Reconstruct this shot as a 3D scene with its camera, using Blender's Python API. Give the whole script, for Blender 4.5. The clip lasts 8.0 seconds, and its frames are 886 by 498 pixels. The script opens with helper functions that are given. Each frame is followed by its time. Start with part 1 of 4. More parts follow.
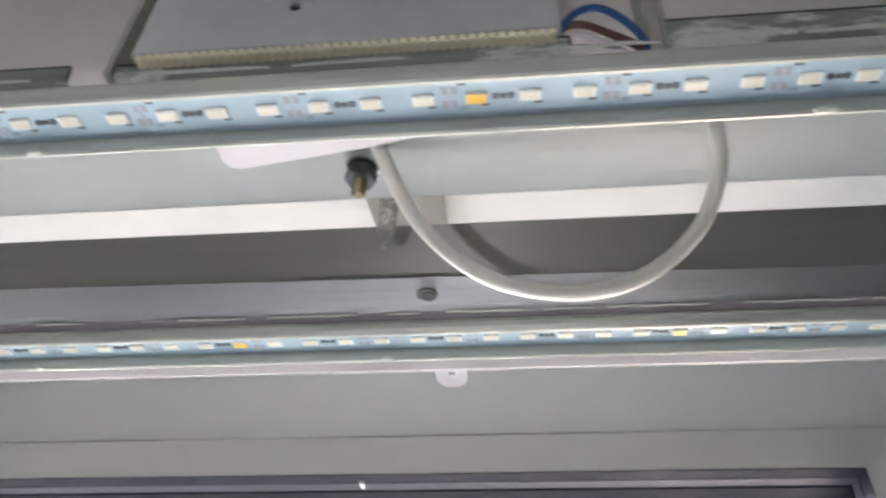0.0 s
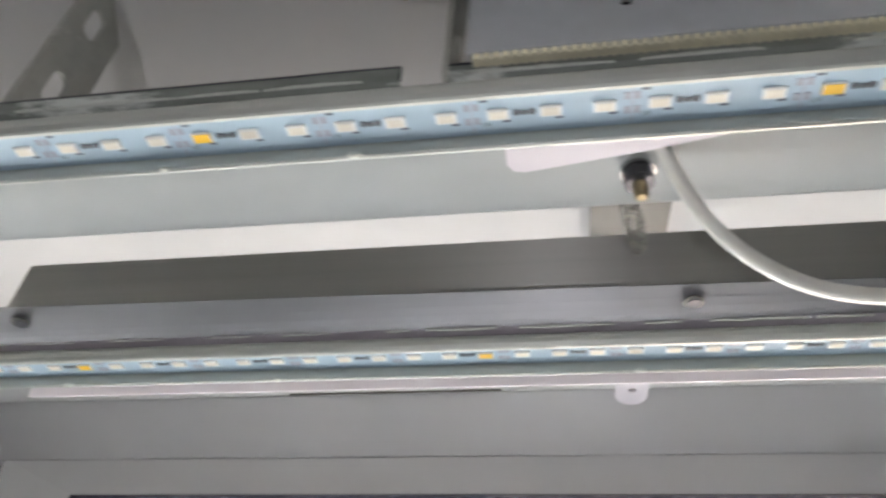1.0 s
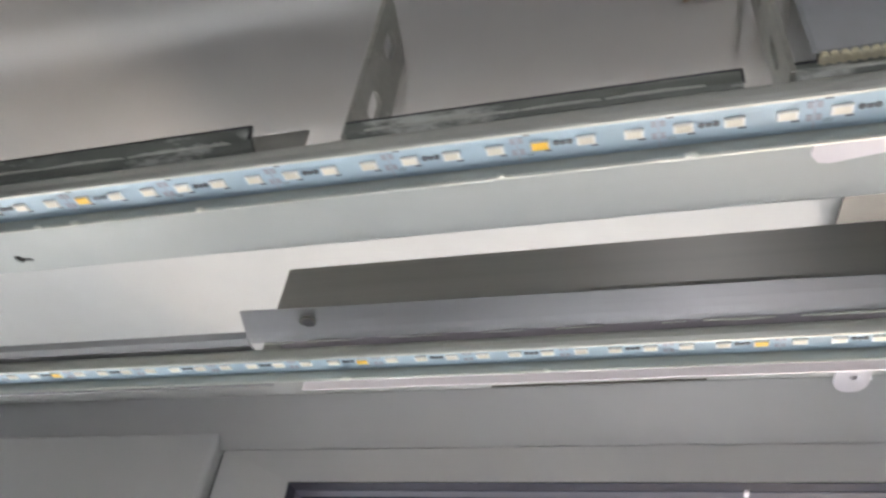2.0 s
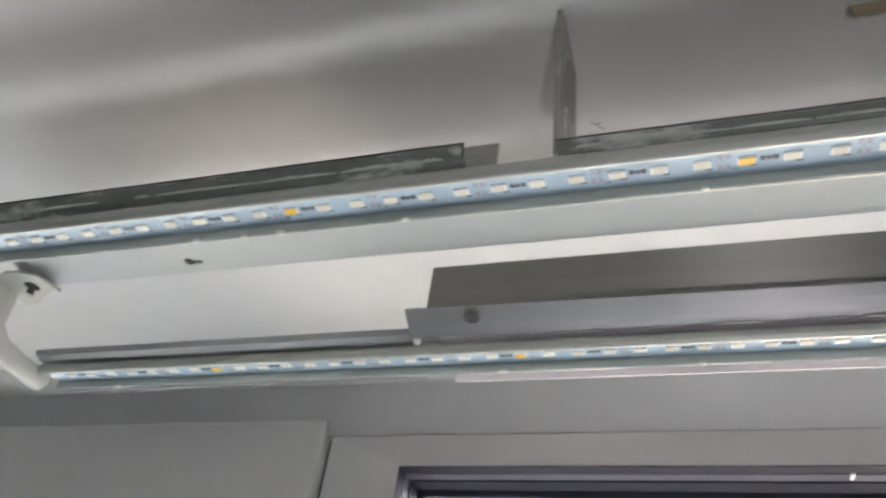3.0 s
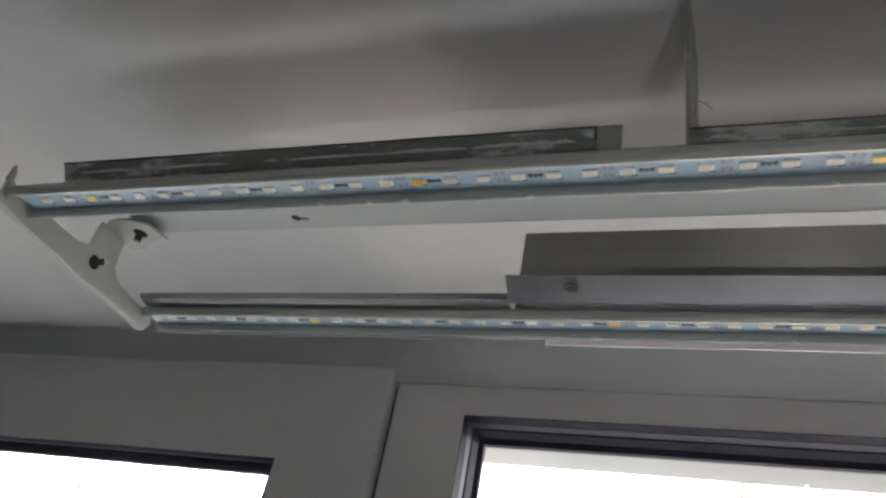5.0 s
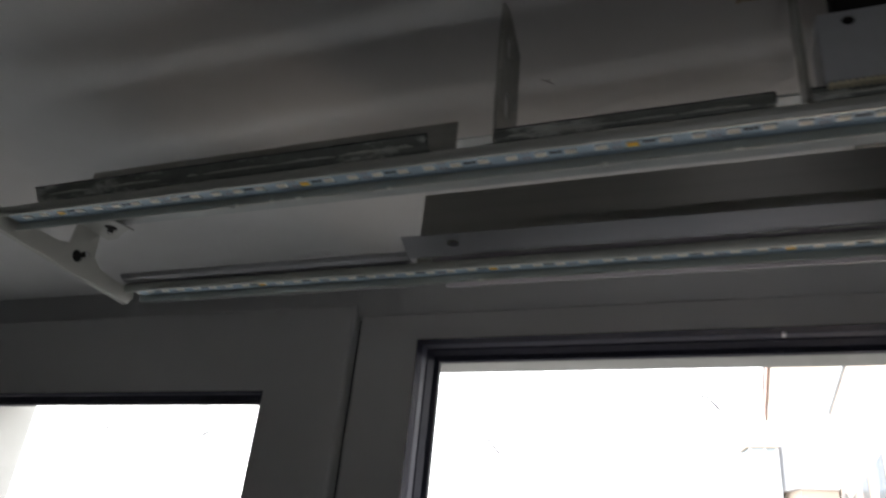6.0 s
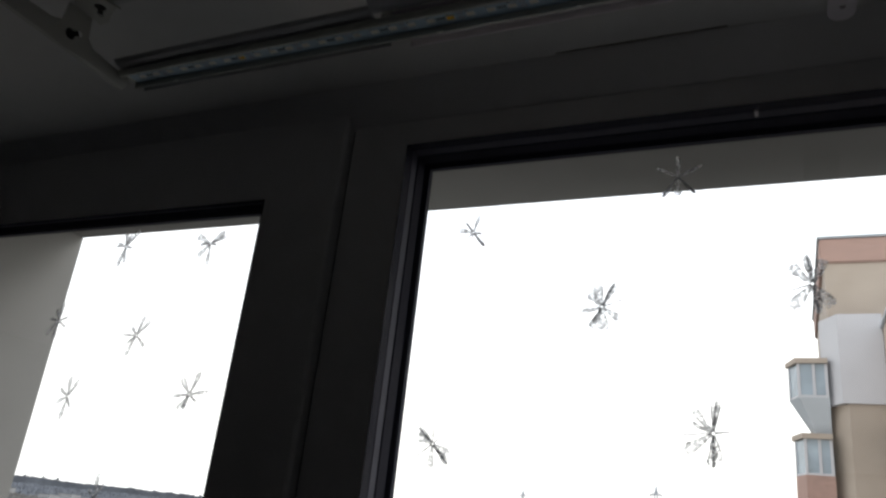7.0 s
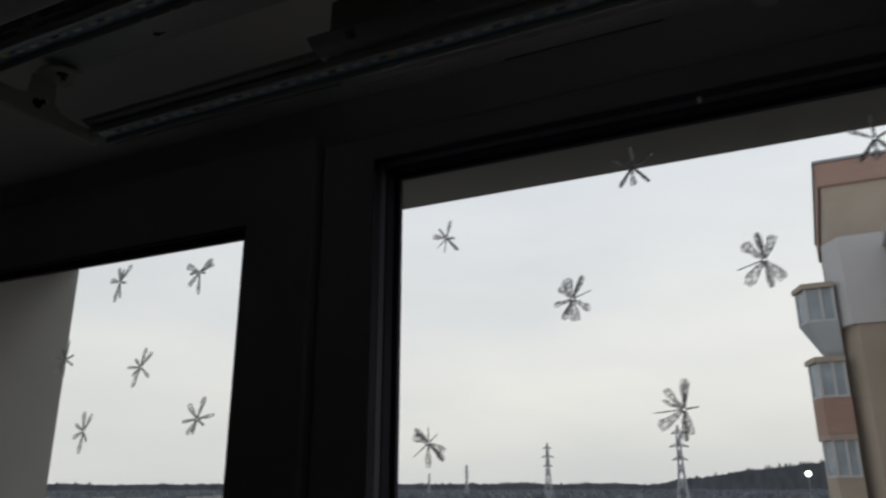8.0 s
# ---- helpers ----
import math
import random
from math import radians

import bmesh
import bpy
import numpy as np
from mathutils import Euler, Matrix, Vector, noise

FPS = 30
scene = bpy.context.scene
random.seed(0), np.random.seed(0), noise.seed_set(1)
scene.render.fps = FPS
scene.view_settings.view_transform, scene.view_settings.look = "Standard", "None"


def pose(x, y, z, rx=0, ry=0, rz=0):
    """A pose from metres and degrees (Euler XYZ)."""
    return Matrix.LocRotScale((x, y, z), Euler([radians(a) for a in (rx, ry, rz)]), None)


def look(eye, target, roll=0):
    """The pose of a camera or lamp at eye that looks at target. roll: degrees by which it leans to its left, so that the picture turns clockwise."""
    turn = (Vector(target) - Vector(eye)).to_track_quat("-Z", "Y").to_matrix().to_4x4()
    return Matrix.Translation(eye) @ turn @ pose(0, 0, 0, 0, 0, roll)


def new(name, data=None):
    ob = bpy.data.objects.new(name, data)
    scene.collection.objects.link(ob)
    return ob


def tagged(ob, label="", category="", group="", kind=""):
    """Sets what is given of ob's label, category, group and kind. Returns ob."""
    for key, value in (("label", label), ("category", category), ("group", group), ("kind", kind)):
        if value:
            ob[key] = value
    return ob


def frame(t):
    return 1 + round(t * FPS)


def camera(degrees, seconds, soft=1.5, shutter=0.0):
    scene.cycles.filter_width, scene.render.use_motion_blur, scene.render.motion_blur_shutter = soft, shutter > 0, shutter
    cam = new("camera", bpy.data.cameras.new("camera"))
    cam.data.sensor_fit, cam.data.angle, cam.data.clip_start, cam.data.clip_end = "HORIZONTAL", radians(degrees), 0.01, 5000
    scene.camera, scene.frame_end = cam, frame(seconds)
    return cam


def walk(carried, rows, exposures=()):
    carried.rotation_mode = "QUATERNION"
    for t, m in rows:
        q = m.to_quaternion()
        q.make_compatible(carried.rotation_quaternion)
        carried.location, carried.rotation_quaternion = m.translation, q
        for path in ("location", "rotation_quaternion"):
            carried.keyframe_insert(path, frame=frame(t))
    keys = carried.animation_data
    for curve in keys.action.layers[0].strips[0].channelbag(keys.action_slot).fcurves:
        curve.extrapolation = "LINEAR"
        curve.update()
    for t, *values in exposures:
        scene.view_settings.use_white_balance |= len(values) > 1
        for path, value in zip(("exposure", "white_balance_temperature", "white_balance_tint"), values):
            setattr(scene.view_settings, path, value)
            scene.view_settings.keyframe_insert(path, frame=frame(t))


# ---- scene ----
cam = camera(61.2, 8.0, soft=2.4, shutter=0.4)
PATH = [
    (0, (0.009, -0.15, -0.184), (-0.173, 1.384, 1.085), 2.0),
    (0.5, (-0.039, -0.149, -0.187), (-0.228, 1.34, 1.135), 2.5),
    (0.8, (-0.064, -0.147, -0.191), (-0.313, 1.327, 1.137), 3.6),
    (1, (-0.083, -0.15, -0.189), (-0.389, 1.326, 1.126), 4.8),
    (1.5, (-0.13, -0.16, -0.193), (-0.569, 1.295, 1.107), 7.0),
    (2, (-0.164, -0.181, -0.207), (-0.699, 1.258, 1.075), 8.5),
    (2.2, (-0.181, -0.194, -0.21), (-0.713, 1.246, 1.073), 8.2),
    (3.3, (-0.247, -0.236, -0.228), (-0.875, 1.228, 0.98), 9.6),
    (3.5, (-0.257, -0.243, -0.231), (-0.927, 1.222, 0.954), 10.5),
    (4, (-0.275, -0.25, -0.237), (-0.968, 1.236, 0.909), 11.0),
    (4.2, (-0.275, -0.252, -0.235), (-0.957, 1.239, 0.91), 11.0),
    (5.3, (-0.266, -0.271, -0.222), (-0.901, 1.296, 0.847), 11.7),
    (5.5, (-0.249, -0.294, -0.219), (-0.917, 1.286, 0.809), 11.1),
    (6, (-0.16, -0.338, -0.235), (-0.856, 1.314, 0.651), 6.0),
    (6.5, (-0.112, -0.35, -0.244), (-0.834, 1.353, 0.516), 5.1),
    (6.8, (-0.093, -0.32, -0.308), (-0.853, 1.41, 0.345), 4.3),
    (7, (-0.096, -0.288, -0.364), (-0.918, 1.401, 0.323), 6.4),
    (7.2, (-0.09, -0.271, -0.365), (-0.902, 1.466, 0.206), 2.9),
    (7.3, (-0.106, -0.283, -0.375), (-0.870, 1.478, 0.182), 2.8),
    (7.5, (-0.101, -0.289, -0.358), (-0.972, 1.434, 0.167), -0.1),
    (7.6, (-0.098, -0.298, -0.350), (-0.976, 1.423, 0.170), -0.7),
    (7.8, (-0.07, -0.310, -0.342), (-0.952, 1.409, 0.262), -0.1),
    (8, (-0.05, -0.324, -0.332), (-0.881, 1.393, 0.269), -0.1),
]
EXPOSURES = [(0, 5.87), (1, 5.68), (2, 5.65), (3.5, 5.5), (4, 5.1), (5.3, 4.45), (5.5, 4.25), (6, 3.25), (6.5, 2.25), (7, 1.1), (7.3, 0.35), (7.5, 0.05), (8, -0.2)]
walk(cam, [(t, look(eye, target, roll)) for t, eye, target, roll in PATH], EXPOSURES)

# ---- world, sun and room light ----
CEIL, WALL_Y, FLOOR = 0.108, 0.352, -2.49
world = bpy.data.worlds.new("world")
scene.world = world
world.use_nodes = True
wn, wl = world.node_tree.nodes, world.node_tree.links
wn.clear()
sky = wn.new("ShaderNodeTexSky")
sky.sky_type, sky.sun_disc = "NISHITA", False
sky.sun_elevation, sky.sun_rotation = radians(38), radians(35)
sky.air_density, sky.dust_density = 1.0, 4.0
wcoord, wmap, wnoise, wramp = wn.new("ShaderNodeTexCoord"), wn.new("ShaderNodeMapping"), wn.new("ShaderNodeTexNoise"), wn.new("ShaderNodeValToRGB")
wmap.inputs["Scale"].default_value = (1.0, 1.0, 3.5)
wnoise.inputs["Scale"].default_value, wnoise.inputs["Detail"].default_value = 2.2, 6
wramp.color_ramp.elements[0].position, wramp.color_ramp.elements[0].color = 0.3, (0.88, 0.90, 0.93, 1)
wramp.color_ramp.elements[1].position, wramp.color_ramp.elements[1].color = 0.7, (1.06, 1.05, 1.04, 1)
wsep, whigh, wcloud = wn.new("ShaderNodeSeparateXYZ"), wn.new("ShaderNodeValToRGB"), wn.new("ShaderNodeMixRGB")
wcloud.blend_type, wcloud.inputs["Fac"].default_value = "MULTIPLY", 1.0
for at, colour in ((0.0, (9.2, 8.95, 8.7, 1)), (0.12, (10.5, 10.0, 9.5, 1)), (0.45, (9.35, 9.45, 9.9, 1)), (1.0, (7.6, 8.2, 9.2, 1))):
    e = whigh.color_ramp.elements.new(at) if 0.0 < at < 1.0 else whigh.color_ramp.elements[0 if at == 0.0 else -1]
    e.color = colour
wmix, wback, wout = wn.new("ShaderNodeMixRGB"), wn.new("ShaderNodeBackground"), wn.new("ShaderNodeOutputWorld")
wmix.inputs["Fac"].default_value = 0.88
wback.inputs["Strength"].default_value = 0.11
wl.new(wcoord.outputs["Generated"], wmap.inputs["Vector"])
wl.new(wmap.outputs[0], wnoise.inputs["Vector"])
wl.new(wnoise.outputs["Fac"], wramp.inputs[0])
wl.new(sky.outputs[0], wmix.inputs[1])
wl.new(wcoord.outputs["Generated"], wsep.inputs[0])
wl.new(wsep.outputs["Z"], whigh.inputs[0])
wl.new(whigh.outputs[0], wcloud.inputs[1])
wl.new(wramp.outputs[0], wcloud.inputs[2])
wl.new(wcloud.outputs[0], wmix.inputs[2])
wl.new(wmix.outputs[0], wback.inputs["Color"])
wl.new(wback.outputs[0], wout.inputs["Surface"])

sun = new("sun", bpy.data.lights.new("sun", "SUN"))
sun.data.energy, sun.data.angle, sun.data.color = 0.5, radians(25), (1.0, 0.98, 0.95)
sun.matrix_world = look((8, 10, 14), (0, 0, 0))

# the small torch held under the fixture
torch = new("hand_torch_light", bpy.data.lights.new("hand_torch_light", "AREA"))
torch.data.shape, torch.data.size = "DISK", 0.03
torch.data.spread = radians(150)
torch.data.energy, torch.data.color = 0.0125, (1.0, 0.972, 1.0)
torch.matrix_world = look((-0.090, -0.500, -0.500), (-0.20, 0.10, 0.06))


# ---- materials ----
def mat(name, color, rough=0.6, metal=0.0, scale=60.0, vary=0.08, bump=0.0, bump_scale=300.0, stretch=(1, 1, 1), second=None, second_scale=8.0, second_at=(0.5, 0.65), spec=0.5, trans=0.0, random_vary=0.0, brushed=0.0):
    m = bpy.data.materials.new(name)
    m.use_nodes = True
    n, l = m.node_tree.nodes, m.node_tree.links
    b = n["Principled BSDF"]
    b.inputs["Roughness"].default_value, b.inputs["Metallic"].default_value = rough, metal
    b.inputs["Specular IOR Level"].default_value = spec
    b.inputs["Transmission Weight"].default_value = trans
    if brushed:
        tan = n.new("ShaderNodeTangent")
        tan.direction_type, tan.axis = "RADIAL", "X"
        b.inputs["Anisotropic"].default_value = brushed
        l.new(tan.outputs[0], b.inputs["Tangent"])
    co, mp = n.new("ShaderNodeTexCoord"), n.new("ShaderNodeMapping")
    mp.inputs["Scale"].default_value = stretch
    l.new(co.outputs["Object"], mp.inputs["Vector"])
    fine, wide = n.new("ShaderNodeTexNoise"), n.new("ShaderNodeTexNoise")
    fine.inputs["Scale"].default_value, fine.inputs["Detail"].default_value = scale, 5
    wide.inputs["Scale"].default_value, wide.inputs["Detail"].default_value = scale * 0.11, 3
    for t in (fine, wide):
        l.new(mp.outputs[0], t.inputs["Vector"])
    add = n.new("ShaderNodeMath")
    add.operation = "ADD"
    l.new(fine.outputs["Fac"], add.inputs[0])
    l.new(wide.outputs["Fac"], add.inputs[1])
    rng = n.new("ShaderNodeMapRange")
    rng.inputs["From Min"].default_value, rng.inputs["From Max"].default_value = 0.6, 1.4
    rng.inputs["To Min"].default_value, rng.inputs["To Max"].default_value = 1 - vary, 1 + vary
    l.new(add.outputs[0], rng.inputs["Value"])
    col = n.new("ShaderNodeMixRGB")
    col.blend_type, col.inputs["Fac"].default_value = "MULTIPLY", 1.0
    col.inputs[1].default_value = (*color, 1)
    l.new(rng.outputs[0], col.inputs[2])
    last = col.outputs[0]
    if second:
        st, rp, mx = n.new("ShaderNodeTexNoise"), n.new("ShaderNodeValToRGB"), n.new("ShaderNodeMixRGB")
        st.inputs["Scale"].default_value, st.inputs["Detail"].default_value, st.inputs["Roughness"].default_value = second_scale, 6, 0.65
        rp.color_ramp.elements[0].position, rp.color_ramp.elements[1].position = second_at
        l.new(mp.outputs[0], st.inputs["Vector"])
        l.new(st.outputs["Fac"], rp.inputs[0])
        l.new(rp.outputs[0], mx.inputs["Fac"])
        l.new(last, mx.inputs[1])
        mx.inputs[2].default_value = (*second, 1)
        last = mx.outputs[0]
        if metal:
            inv = n.new("ShaderNodeMath")
            inv.operation, inv.inputs[0].default_value = "SUBTRACT", metal
            inv.use_clamp = True
            l.new(rp.outputs[0], inv.inputs[1])
            l.new(inv.outputs[0], b.inputs["Metallic"])
    if random_vary:
        oi, hv, mr = n.new("ShaderNodeObjectInfo"), n.new("ShaderNodeHueSaturation"), n.new("ShaderNodeMapRange")
        mr.inputs["To Min"].default_value, mr.inputs["To Max"].default_value = 1 - random_vary, 1 + random_vary
        l.new(oi.outputs["Random"], mr.inputs["Value"])
        l.new(mr.outputs[0], hv.inputs["Value"])
        l.new(last, hv.inputs["Color"])
        last = hv.outputs[0]
    l.new(last, b.inputs["Base Color"])
    rr = n.new("ShaderNodeMapRange")
    rr.inputs["From Min"].default_value, rr.inputs["From Max"].default_value = 0.3, 0.7
    rr.inputs["To Min"].default_value, rr.inputs["To Max"].default_value = max(0.03, rough - 0.08), min(1, rough + 0.08)
    l.new(wide.outputs["Fac"], rr.inputs["Value"])
    l.new(rr.outputs[0], b.inputs["Roughness"])
    if bump:
        bn, bp = n.new("ShaderNodeTexNoise"), n.new("ShaderNodeBump")
        bn.inputs["Scale"].default_value, bn.inputs["Detail"].default_value = bump_scale, 4
        bp.inputs["Strength"].default_value, bp.inputs["Distance"].default_value = bump, 0.001
        l.new(mp.outputs[0], bn.inputs["Vector"])
        l.new(bn.outputs["Fac"], bp.inputs["Height"])
        l.new(bp.outputs[0], b.inputs["Normal"])
    return m


def glow(name, color, strength):
    m = bpy.data.materials.new(name)
    m.use_nodes = True
    b = m.node_tree.nodes["Principled BSDF"]
    b.inputs["Base Color"].default_value = (*color, 1)
    b.inputs["Emission Color"].default_value, b.inputs["Emission Strength"].default_value = (*color, 1), strength
    return m


def pane_glass(name, tint=(1, 1, 1)):
    m = bpy.data.materials.new(name)
    m.use_nodes = True
    n, l = m.node_tree.nodes, m.node_tree.links
    n.clear()
    tr, gl, fr, mx, out = n.new("ShaderNodeBsdfTransparent"), n.new("ShaderNodeBsdfGlossy"), n.new("ShaderNodeLayerWeight"), n.new("ShaderNodeMixShader"), n.new("ShaderNodeOutputMaterial")
    tr.inputs[0].default_value, gl.inputs["Roughness"].default_value = (*tint, 1), 0.02
    pw, ml = n.new("ShaderNodeMath"), n.new("ShaderNodeMath")
    pw.operation, pw.inputs[1].default_value = "POWER", 5.0
    ml.operation, ml.inputs[1].default_value, ml.inputs[2].default_value = "MULTIPLY_ADD", 0.6, 0.03
    l.new(fr.outputs["Facing"], pw.inputs[0])
    l.new(pw.outputs[0], ml.inputs[0])
    l.new(ml.outputs[0], mx.inputs["Fac"])
    l.new(tr.outputs[0], mx.inputs[1])
    l.new(gl.outputs[0], mx.inputs[2])
    l.new(mx.outputs[0], out.inputs["Surface"])
    return m


def clear_gel(name, color, cover, lit=0.5):
    """A translucent film: part light passes, part is scattered."""
    m = bpy.data.materials.new(name)
    m.use_nodes = True
    n, l = m.node_tree.nodes, m.node_tree.links
    n.clear()
    tr, tl, df, m1, m2, out = n.new("ShaderNodeBsdfTransparent"), n.new("ShaderNodeBsdfTranslucent"), n.new("ShaderNodeBsdfDiffuse"), n.new("ShaderNodeMixShader"), n.new("ShaderNodeMixShader"), n.new("ShaderNodeOutputMaterial")
    nz, rp = n.new("ShaderNodeTexNoise"), n.new("ShaderNodeMapRange")
    nz.inputs["Scale"].default_value, nz.inputs["Detail"].default_value = 260, 3
    rp.inputs["From Min"].default_value, rp.inputs["From Max"].default_value = 0.35, 0.65
    rp.inputs["To Min"].default_value, rp.inputs["To Max"].default_value = max(0, cover - 0.25), min(1, cover + 0.25)
    co = n.new("ShaderNodeTexCoord")
    l.new(co.outputs["Object"], nz.inputs["Vector"])
    l.new(nz.outputs["Fac"], rp.inputs["Value"])
    for s in (tl, df):
        s.inputs["Color"].default_value = (*color, 1)
    m1.inputs["Fac"].default_value = lit
    l.new(tl.outputs[0], m1.inputs[1])
    l.new(df.outputs[0], m1.inputs[2])
    l.new(rp.outputs[0], m2.inputs["Fac"])
    l.new(tr.outputs[0], m2.inputs[1])
    l.new(m1.outputs[0], m2.inputs[2])
    l.new(m2.outputs[0], out.inputs["Surface"])
    return m


M_CEIL = mat("ceiling_paint", (0.61, 0.605, 0.60), 0.85, scale=35, vary=0.035, bump=0.25, bump_scale=180)
M_REVEAL = mat("outer_plaster", (0.27, 0.262, 0.25), 0.9, scale=12, vary=0.07, bump=0.4, bump_scale=150)
# unseen room surfaces, coloured near black to cut light bounced to the ceiling
M_ROOM = mat("room_paint_darkened", (0.066, 0.065, 0.070), 0.85, scale=6, vary=0.06)
M_FLOOR = mat("floor_wood_darkened", (0.036, 0.036, 0.037), 0.5, scale=20, vary=0.2, stretch=(1, 12, 1))
M_PVC = mat("white_pvc", (0.66, 0.66, 0.665), 0.36, scale=14, vary=0.03, bump=0.04, bump_scale=60)
M_GASKET = mat("grey_gasket", (0.030, 0.030, 0.046), 0.7, scale=120, vary=0.15, spec=0.15)
M_BEAD = mat("grey_bead", (0.08, 0.08, 0.11), 0.6, scale=60, vary=0.08, spec=0.25)
M_GLASS = pane_glass("window_glass", (0.95, 0.97, 0.97))
M_TIN = mat("white_sheet_metal", (0.41, 0.435, 0.435), 0.45, scale=40, vary=0.05, bump=0.05, bump_scale=90, second=(0.42, 0.42, 0.40), second_scale=14, second_at=(0.62, 0.85))
M_CREAM = mat("cream_sheet_metal", (0.47, 0.465, 0.43), 0.5, scale=60, vary=0.08, second=(0.45, 0.40, 0.32), second_scale=40, second_at=(0.64, 0.8))
M_LILAC = mat("white_plastic", (0.68, 0.64, 0.69), 0.45, scale=50, vary=0.04)
M_GALV = mat("galvanised_steel", (0.40, 0.40, 0.37), 0.45, metal=0.5, scale=140, vary=0.16, bump=0.08, bump_scale=500, stretch=(0.25, 1, 1), second=(0.62, 0.64, 0.60), second_scale=60, second_at=(0.62, 0.74))
M_DIRTY = mat("plastered_steel", (0.25, 0.275, 0.25), 0.6, metal=0.15, scale=160, vary=0.3, bump=0.6, bump_scale=260, stretch=(0.35, 1, 1), second=(0.66, 0.70, 0.66), second_scale=55, second_at=(0.55, 0.62))
M_PLASTER = mat("plaster_lumps", (0.68, 0.71, 0.66), 0.9, scale=300, vary=0.15, bump=0.6, bump_scale=700)
M_ALU = mat("aluminium", (0.56, 0.58, 0.545), 0.42, metal=0.35, scale=90, vary=0.07, stretch=(0.05, 1, 1), bump=0.05, bump_scale=400)
M_SHEET = mat("brushed_steel_sheet", (0.46, 0.46, 0.44), 0.50, brushed=0.97, metal=0.85, scale=120, vary=0.10, stretch=(0.03, 1, 1), bump=0.06, bump_scale=260, second=(0.36, 0.36, 0.34), second_scale=9, second_at=(0.58, 0.9))
M_SHEET_B = mat("pale_steel_sheet", (0.40, 0.40, 0.42), 0.48, brushed=0.95, metal=0.7, scale=110, vary=0.09, stretch=(0.05, 1, 1), bump=0.05, bump_scale=240)
M_BOX = mat("driver_case_steel", (0.58, 0.60, 0.63), 0.34, metal=0.65, scale=80, vary=0.08, bump=0.04, bump_scale=200)
M_MESH = mat("perforated_steel", (0.84, 0.79, 0.62), 0.35, metal=0.4, scale=200, vary=0.2)
M_PCB = mat("pale_blue_board", (0.40, 0.53, 0.63), 0.38, scale=120, vary=0.05)
M_PCB_LINE = mat("board_trace", (0.42, 0.45, 0.53), 0.5, scale=200, vary=0.1)
M_PAD = mat("tinned_pad", (0.36, 0.37, 0.45), 0.45, metal=0.1, scale=300, vary=0.15)
M_LED = mat("led_body", (0.86, 0.86, 0.83), 0.35, scale=300, vary=0.03)
M_PHOS = mat("led_phosphor", (0.80, 0.76, 0.66), 0.3, scale=300, vary=0.05, random_vary=0.10)
M_ORANGE = mat("led_phosphor_orange", (0.90, 0.55, 0.04), 0.3, scale=300, vary=0.05)
M_CHIP = mat("black_chip", (0.09, 0.10, 0.12), 0.4, scale=200, vary=0.2)
M_INK = mat("grey_print", (0.10, 0.11, 0.15), 0.6, scale=200, vary=0.1)
M_CABLE = mat("white_cable_sheath", (0.72, 0.71, 0.66), 0.42, scale=120, vary=0.05, bump=0.05, bump_scale=300)
M_BLUE = mat("blue_wire", (0.02, 0.09, 0.28), 0.4, scale=100, vary=0.08)
M_BROWN = mat("brown_wire", (0.13, 0.07, 0.06), 0.4, scale=100, vary=0.08)
M_BOLT = mat("brassy_zinc_bolt", (0.22, 0.18, 0.11), 0.35, metal=0.9, scale=300, vary=0.2)
M_NUT = mat("blackened_nut", (0.08, 0.08, 0.09), 0.35, metal=0.7, scale=200, vary=0.25)
M_WASHER = mat("bright_washer", (0.45, 0.45, 0.45), 0.25, metal=0.9, scale=200, vary=0.1)
M_DARK = mat("dark_opening", (0.02, 0.018, 0.016), 0.9, scale=100, vary=0.2)
M_WOOD = mat("raw_veneer", (0.40, 0.33, 0.23), 0.7, scale=120, vary=0.25, stretch=(1, 12, 12))
M_GLUE = mat("white_glue_bead", (0.74, 0.76, 0.70), 0.5, scale=300, vary=0.12, bump=0.5, bump_scale=500)
M_CRACK = mat("crack_dust", (0.11, 0.09, 0.07), 0.9, scale=200, vary=0.2)
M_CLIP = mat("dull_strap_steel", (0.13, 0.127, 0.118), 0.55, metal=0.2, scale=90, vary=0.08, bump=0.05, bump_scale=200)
M_PLUG = clear_gel("clear_plastic", (0.75, 0.75, 0.70), 0.42, 0.6)
M_GEL = clear_gel("frosted_gel", (0.60, 0.61, 0.63), 0.36, 0.25)
M_RIDGE = clear_gel("thick_gel_ridge", (0.20, 0.205, 0.22), 0.62, 0.3)


# ---- building blocks ----
def mesh_of(name, bm, *materials):
    bmesh.ops.recalc_face_normals(bm, faces=bm.faces)
    me = bpy.data.meshes.new(name)
    bm.to_mesh(me)
    bm.free()
    for m in materials:
        me.materials.append(m)
    return me


def part(name, bm, material, parent=None, label=""):
    me = mesh_of(name, bm, *(material if isinstance(material, (list, tuple)) else (material,)))
    ob = new(name, me)
    ob.parent = parent
    return tagged(ob, label)


def thing(name, at, label, category, group="", kind=""):
    ob = new(name)
    ob.location = at
    ob.empty_display_size = 0.01
    return tagged(ob, label, category, group, kind)


def box(x0, x1, y0, y1, z0, z1, bevel=0.0, bm=None, mi=0):
    bm2 = bmesh.new()
    bmesh.ops.create_cube(bm2, size=1)
    for v in bm2.verts:
        v.co = Vector(((x0 + x1) / 2 + v.co.x * (x1 - x0), (y0 + y1) / 2 + v.co.y * (y1 - y0), (z0 + z1) / 2 + v.co.z * (z1 - z0)))
    if bevel:
        bmesh.ops.bevel(bm2, geom=bm2.edges[:], offset=bevel, segments=2, affect="EDGES")
    if bm is None:
        return bm2
    merge(bm, bm2, mi)
    return bm


